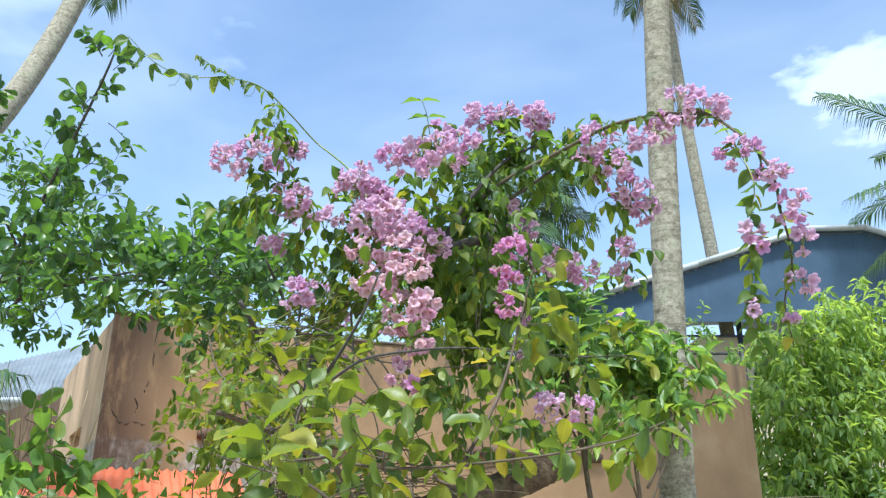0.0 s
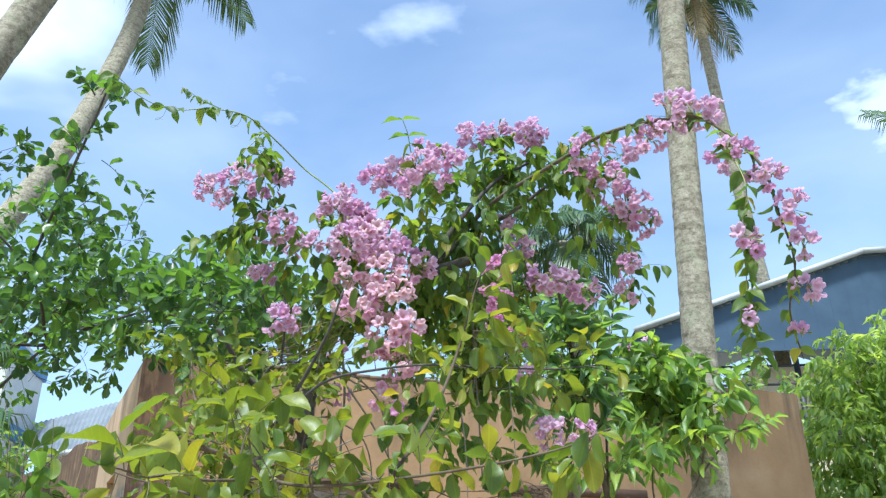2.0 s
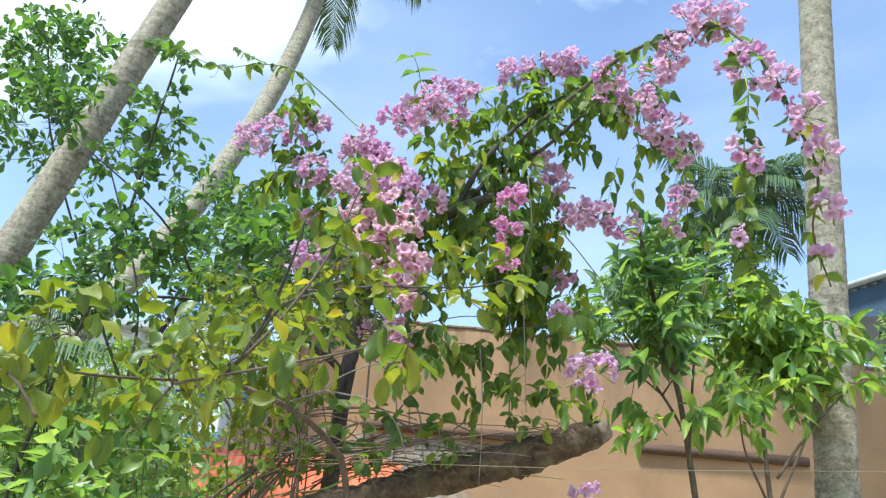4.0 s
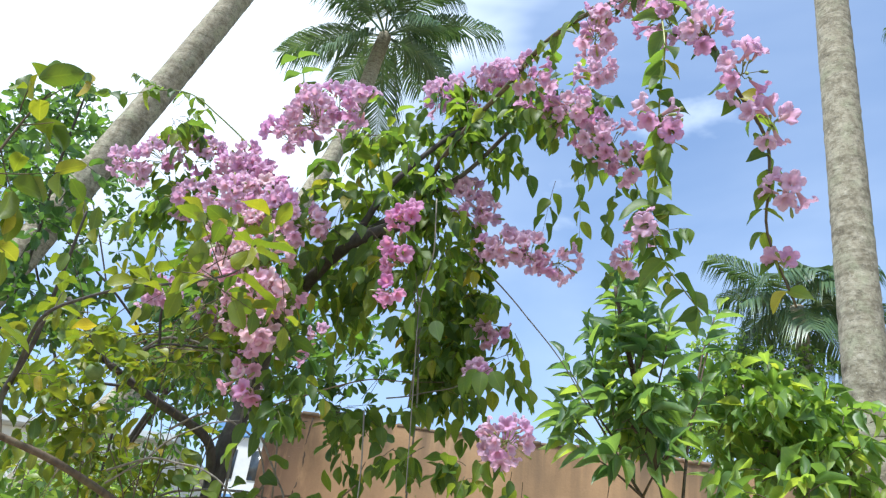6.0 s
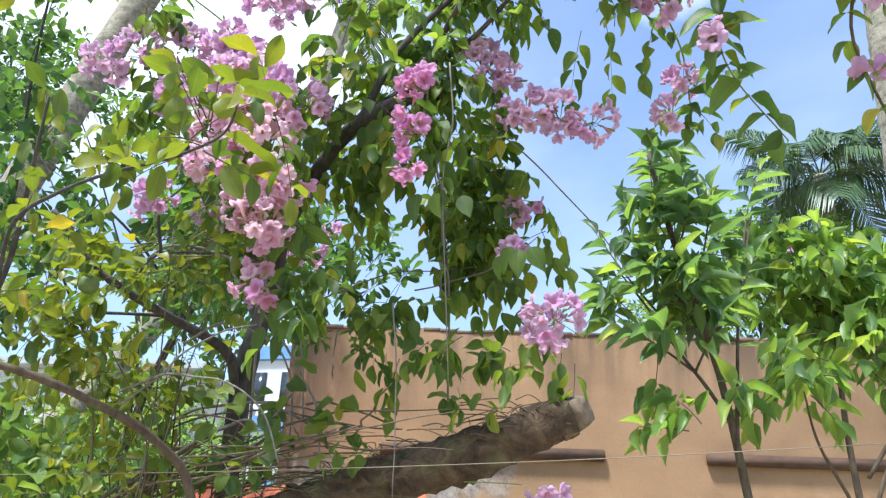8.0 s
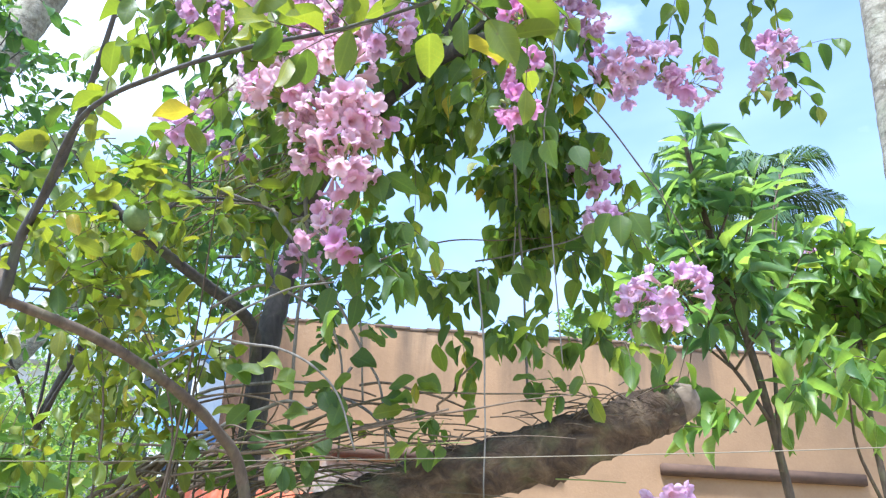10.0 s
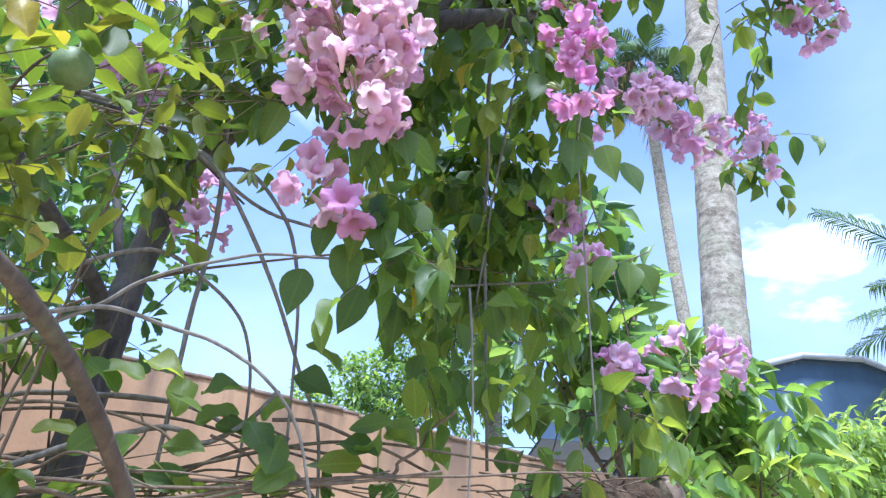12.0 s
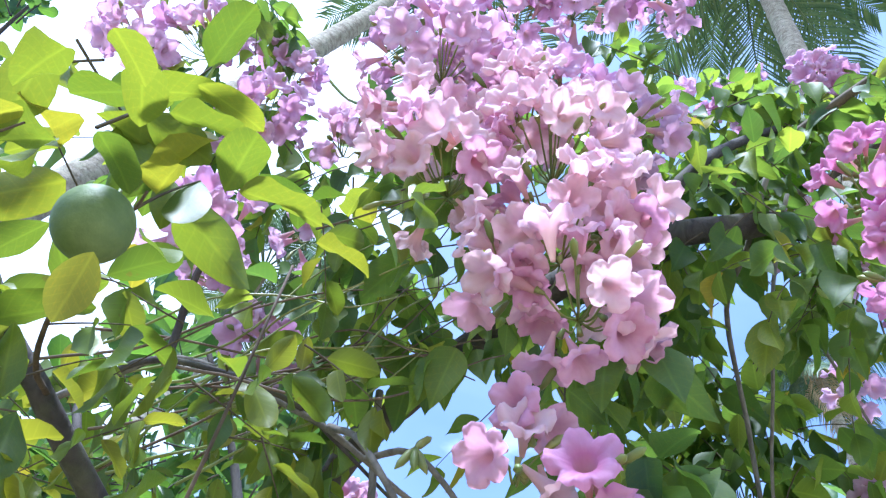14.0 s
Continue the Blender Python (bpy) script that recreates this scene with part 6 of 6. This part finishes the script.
def build_far_houses():
    hut = thing("zinc_roof_house", "far house with a grey corrugated zinc roof", "house", (-14, 29, 0))
    g = Geo()
    g.box(pose(-13.4, 30.2, 3.2), 5.0, 4.6, 6.4, 0.02)
    part("wall", g, WHITE_WALL, hut, smooth=False)
    eave, ridge = (np.array([-16.65, 27.5, 6.5]), np.array([-10.4, 27.5, 6.5])), (np.array([-18.4, 30.6, 8.05]), np.array([-10.6, 30.6, 9.9]))
    back = (np.array([-18.4, 33.6, 6.4]), np.array([-10.6, 33.6, 6.4]))
    for low, high in ((eave, ridge), (back, ridge)):
        g, verts, n = Geo(), [], 80
        for i in range(n + 1):
            f, w = i / n, 0.03 * (-1) ** i
            for pair in (high, low):
                q = pair[0] + (pair[1] - pair[0]) * f
                verts.append((q[0], q[1], q[2] + w))
        g.add(verts, [(2 * i, 2 * i + 2, 2 * i + 3, 2 * i + 1) for i in range(n)])
        part("roof", g, ZINC, hut, smooth=False)
    g = Geo()
    g.tube([eave[0] - np.array([0, 0, 0.1]), eave[1] - np.array([0, 0, 0.1])], 0.11, 6)
    part("fascia", g, GUTTER, hut, "pale eaves board")
    blue = thing("blue_house", "white and blue painted two storey house", "house", (-17.6, 27.5, 0))
    g = Geo()
    g.box(pose(-18.4, 27.8, 5.2, 0, 0, 14), 2.4, 4, 10.4, 0.02)
    part("wall", g, WHITE_WALL, blue, smooth=False)
    for z in (4.9, 7.2, 9.9):
        g = Geo()
        g.box(pose(-18.4, 27.8, z, 0, 0, 14), 2.6, 4.3, 0.55, 0.02)
        part("band", g, BLUE_PAINT, blue, "bright blue painted band", smooth=False)
    for x in (-0.6, 0.6):
        for z in (2.6, 5.0):
            g = Geo()
            m = pose(-18.4, 27.8, 3.8, 0, 0, 14) @ Matrix.Translation((x, -2.0, z - 0.2))
            g.box(m, 0.6, 0.08, 1.1, 0.01)
            part("window", g, GLASS_DARK, blue)
    white = thing("white_house", "single storey white house behind the garden", "house", (-14.2, 15, 0))
    g = Geo()
    g.box(pose(-14.2, 15.0, 2.8, 0, 0, 25), 5.5, 4, 5.6, 0.02)
    part("wall", g, WHITE_WALL, white, smooth=False)
    g = Geo()
    g.box(pose(-14.2, 15.0, 5.68, 0, 0, 25), 6.1, 4.6, 0.16, 0.02)
    part("roof", g, GUTTER, white, "flat concrete roof slab", smooth=False)
    for x in (-1.5, 0.6):
        g = Geo()
        g.box(pose(-14.2, 15.0, 4.2, 0, 0, 25) @ Matrix.Translation((x, -2.0, 0)), 0.9, 0.08, 1.1, 0.01)
        part("window", g, GLASS_DARK, white)


build_shed()
build_far_houses()

reseed(28)
tree("broad_sapling", "low sapling with broad bright green leaves", "sapling", [[(-2.1, 4.15, 0), (-2.1, 4.15, 1.0), (-2.12, 4.18, 1.75)]],
     [((-2.12, 4.18, 1.95), (0.16, 0.12, 0.12), 7), ((-1.98, 4.12, 1.75), (0.16, 0.12, 0.10), 7), ((-2.26, 4.36, 2.14), (0.06, 0.05, 0.05), 2)],
     OVAL, BROAD_LEAF, BROWN_LIMB, 0.15, 0.27, 0.16, 4, "spiral", 0.2, 0.2, 0.3, radius=0.014)
tree("far_tree", "far tree with fine pale green leaves behind the wall", "tree", [[(0.5, 14.5, 0), (0.45, 14.5, 3.0), (0.4, 14.5, 6.8)], [(0.45, 14.5, 3.0), (0.9, 14.4, 4.5), (1.4, 14.4, 6.4)]],
     [((-0.2, 14.5, 6.0), (0.5, 0.5, 0.6), 110), ((0.5, 14.4, 6.7), (0.65, 0.5, 0.6), 140), ((0.5, 14.3, 5.6), (0.9, 0.5, 0.7), 150), ((1.4, 14.3, 6.2), (0.6, 0.5, 0.8), 130), ((-1.1, 14.5, 5.5), (0.5, 0.4, 0.5), 80), ((-0.7, 14.4, 6.0), (0.3, 0.3, 0.4), 40)],
     SIMPLE, BUSH_LEAF, GREY_LIMB, 0.13, 0.24, 0.32, 9, "spiral", 0.35, 0.3, 0.4, radius=0.06)


def build_canes():
    """Dry upright stalks below the wall's broken end."""
    canes = thing("dry_canes", "clump of dry straw-coloured stalks below the wall", "dry stalks", (-2.25, 4.3, 0))
    for k in range(16):
        g = Geo()
        x, y = -2.25 + RNG.normal() * 0.10, 4.3 + RNG.normal() * 0.08
        tip = np.array([x + RNG.uniform(-0.15, 0.28), y + RNG.normal() * 0.08, RNG.uniform(1.95, 2.38)])
        c = smooth_line([(x, y, 0), (x + 0.02, y, 1.1), tip], 8)
        g.tube(c, np.linspace(0.006, 0.0018, len(c)), 6)
        part("stalk", g, DRY_FROND if k % 3 else DRY_VINE, canes)


build_canes()
SHRUBS = [(-6.8, 8.2, 2.4, 1.5), (-3.9, 6.4, 1.6, 0.9), (-2.9, 5.3, 1.3, 0.8), (-2.0, 4.7, 1.2, 0.7), (-8.5, 12.5, 3.2, 1.8), (-1.5, 12.5, 3.6, 1.3),
          (0.8, 13.5, 3.8, 1.4), (2.9, 13.0, 3.6, 1.3), (4.2, 13.6, 4.4, 1.4), (-3.2, 13.5, 3.4, 1.5)]
LOW_SHRUBS = [(5.3, 9.8, 1.4, 1.1), (7.5, 10.5, 1.6, 1.5), (3.0, 7.4, 0.9, 0.7), (-2.15, 3.5, 1.35, 0.4), (-3.5, 4.9, 2.0, 0.6), (-4.7, 6.4, 2.0, 0.9), (-4.0, 5.5, 1.7, 0.6), (-7.8, 10.8, 3.4, 1.5), (-9.8, 11.5, 4.0, 1.7), (-6.3, 8.7, 2.5, 0.9)]
for x, y, z, r in SHRUBS + LOW_SHRUBS:
    tree("shrub", "leafy green shrub among the garden walls", "shrub", [[(x, y, 0), (x + 0.05, y, z * 0.5), (x, y, z)]],
         [((x, y, z), (r, r * 0.7, r * 0.6), int(95 * r)), ((x + 0.3 * r, y - 0.2, z * 0.6), (r * 0.8, r * 0.6, z * 0.4), int(70 * r))],
         SIMPLE, BUSH_LEAF, GREY_LIMB, 0.14, 0.24, 0.35, 8, "spiral", 0.35, 0.3, 0.3, radius=0.05)
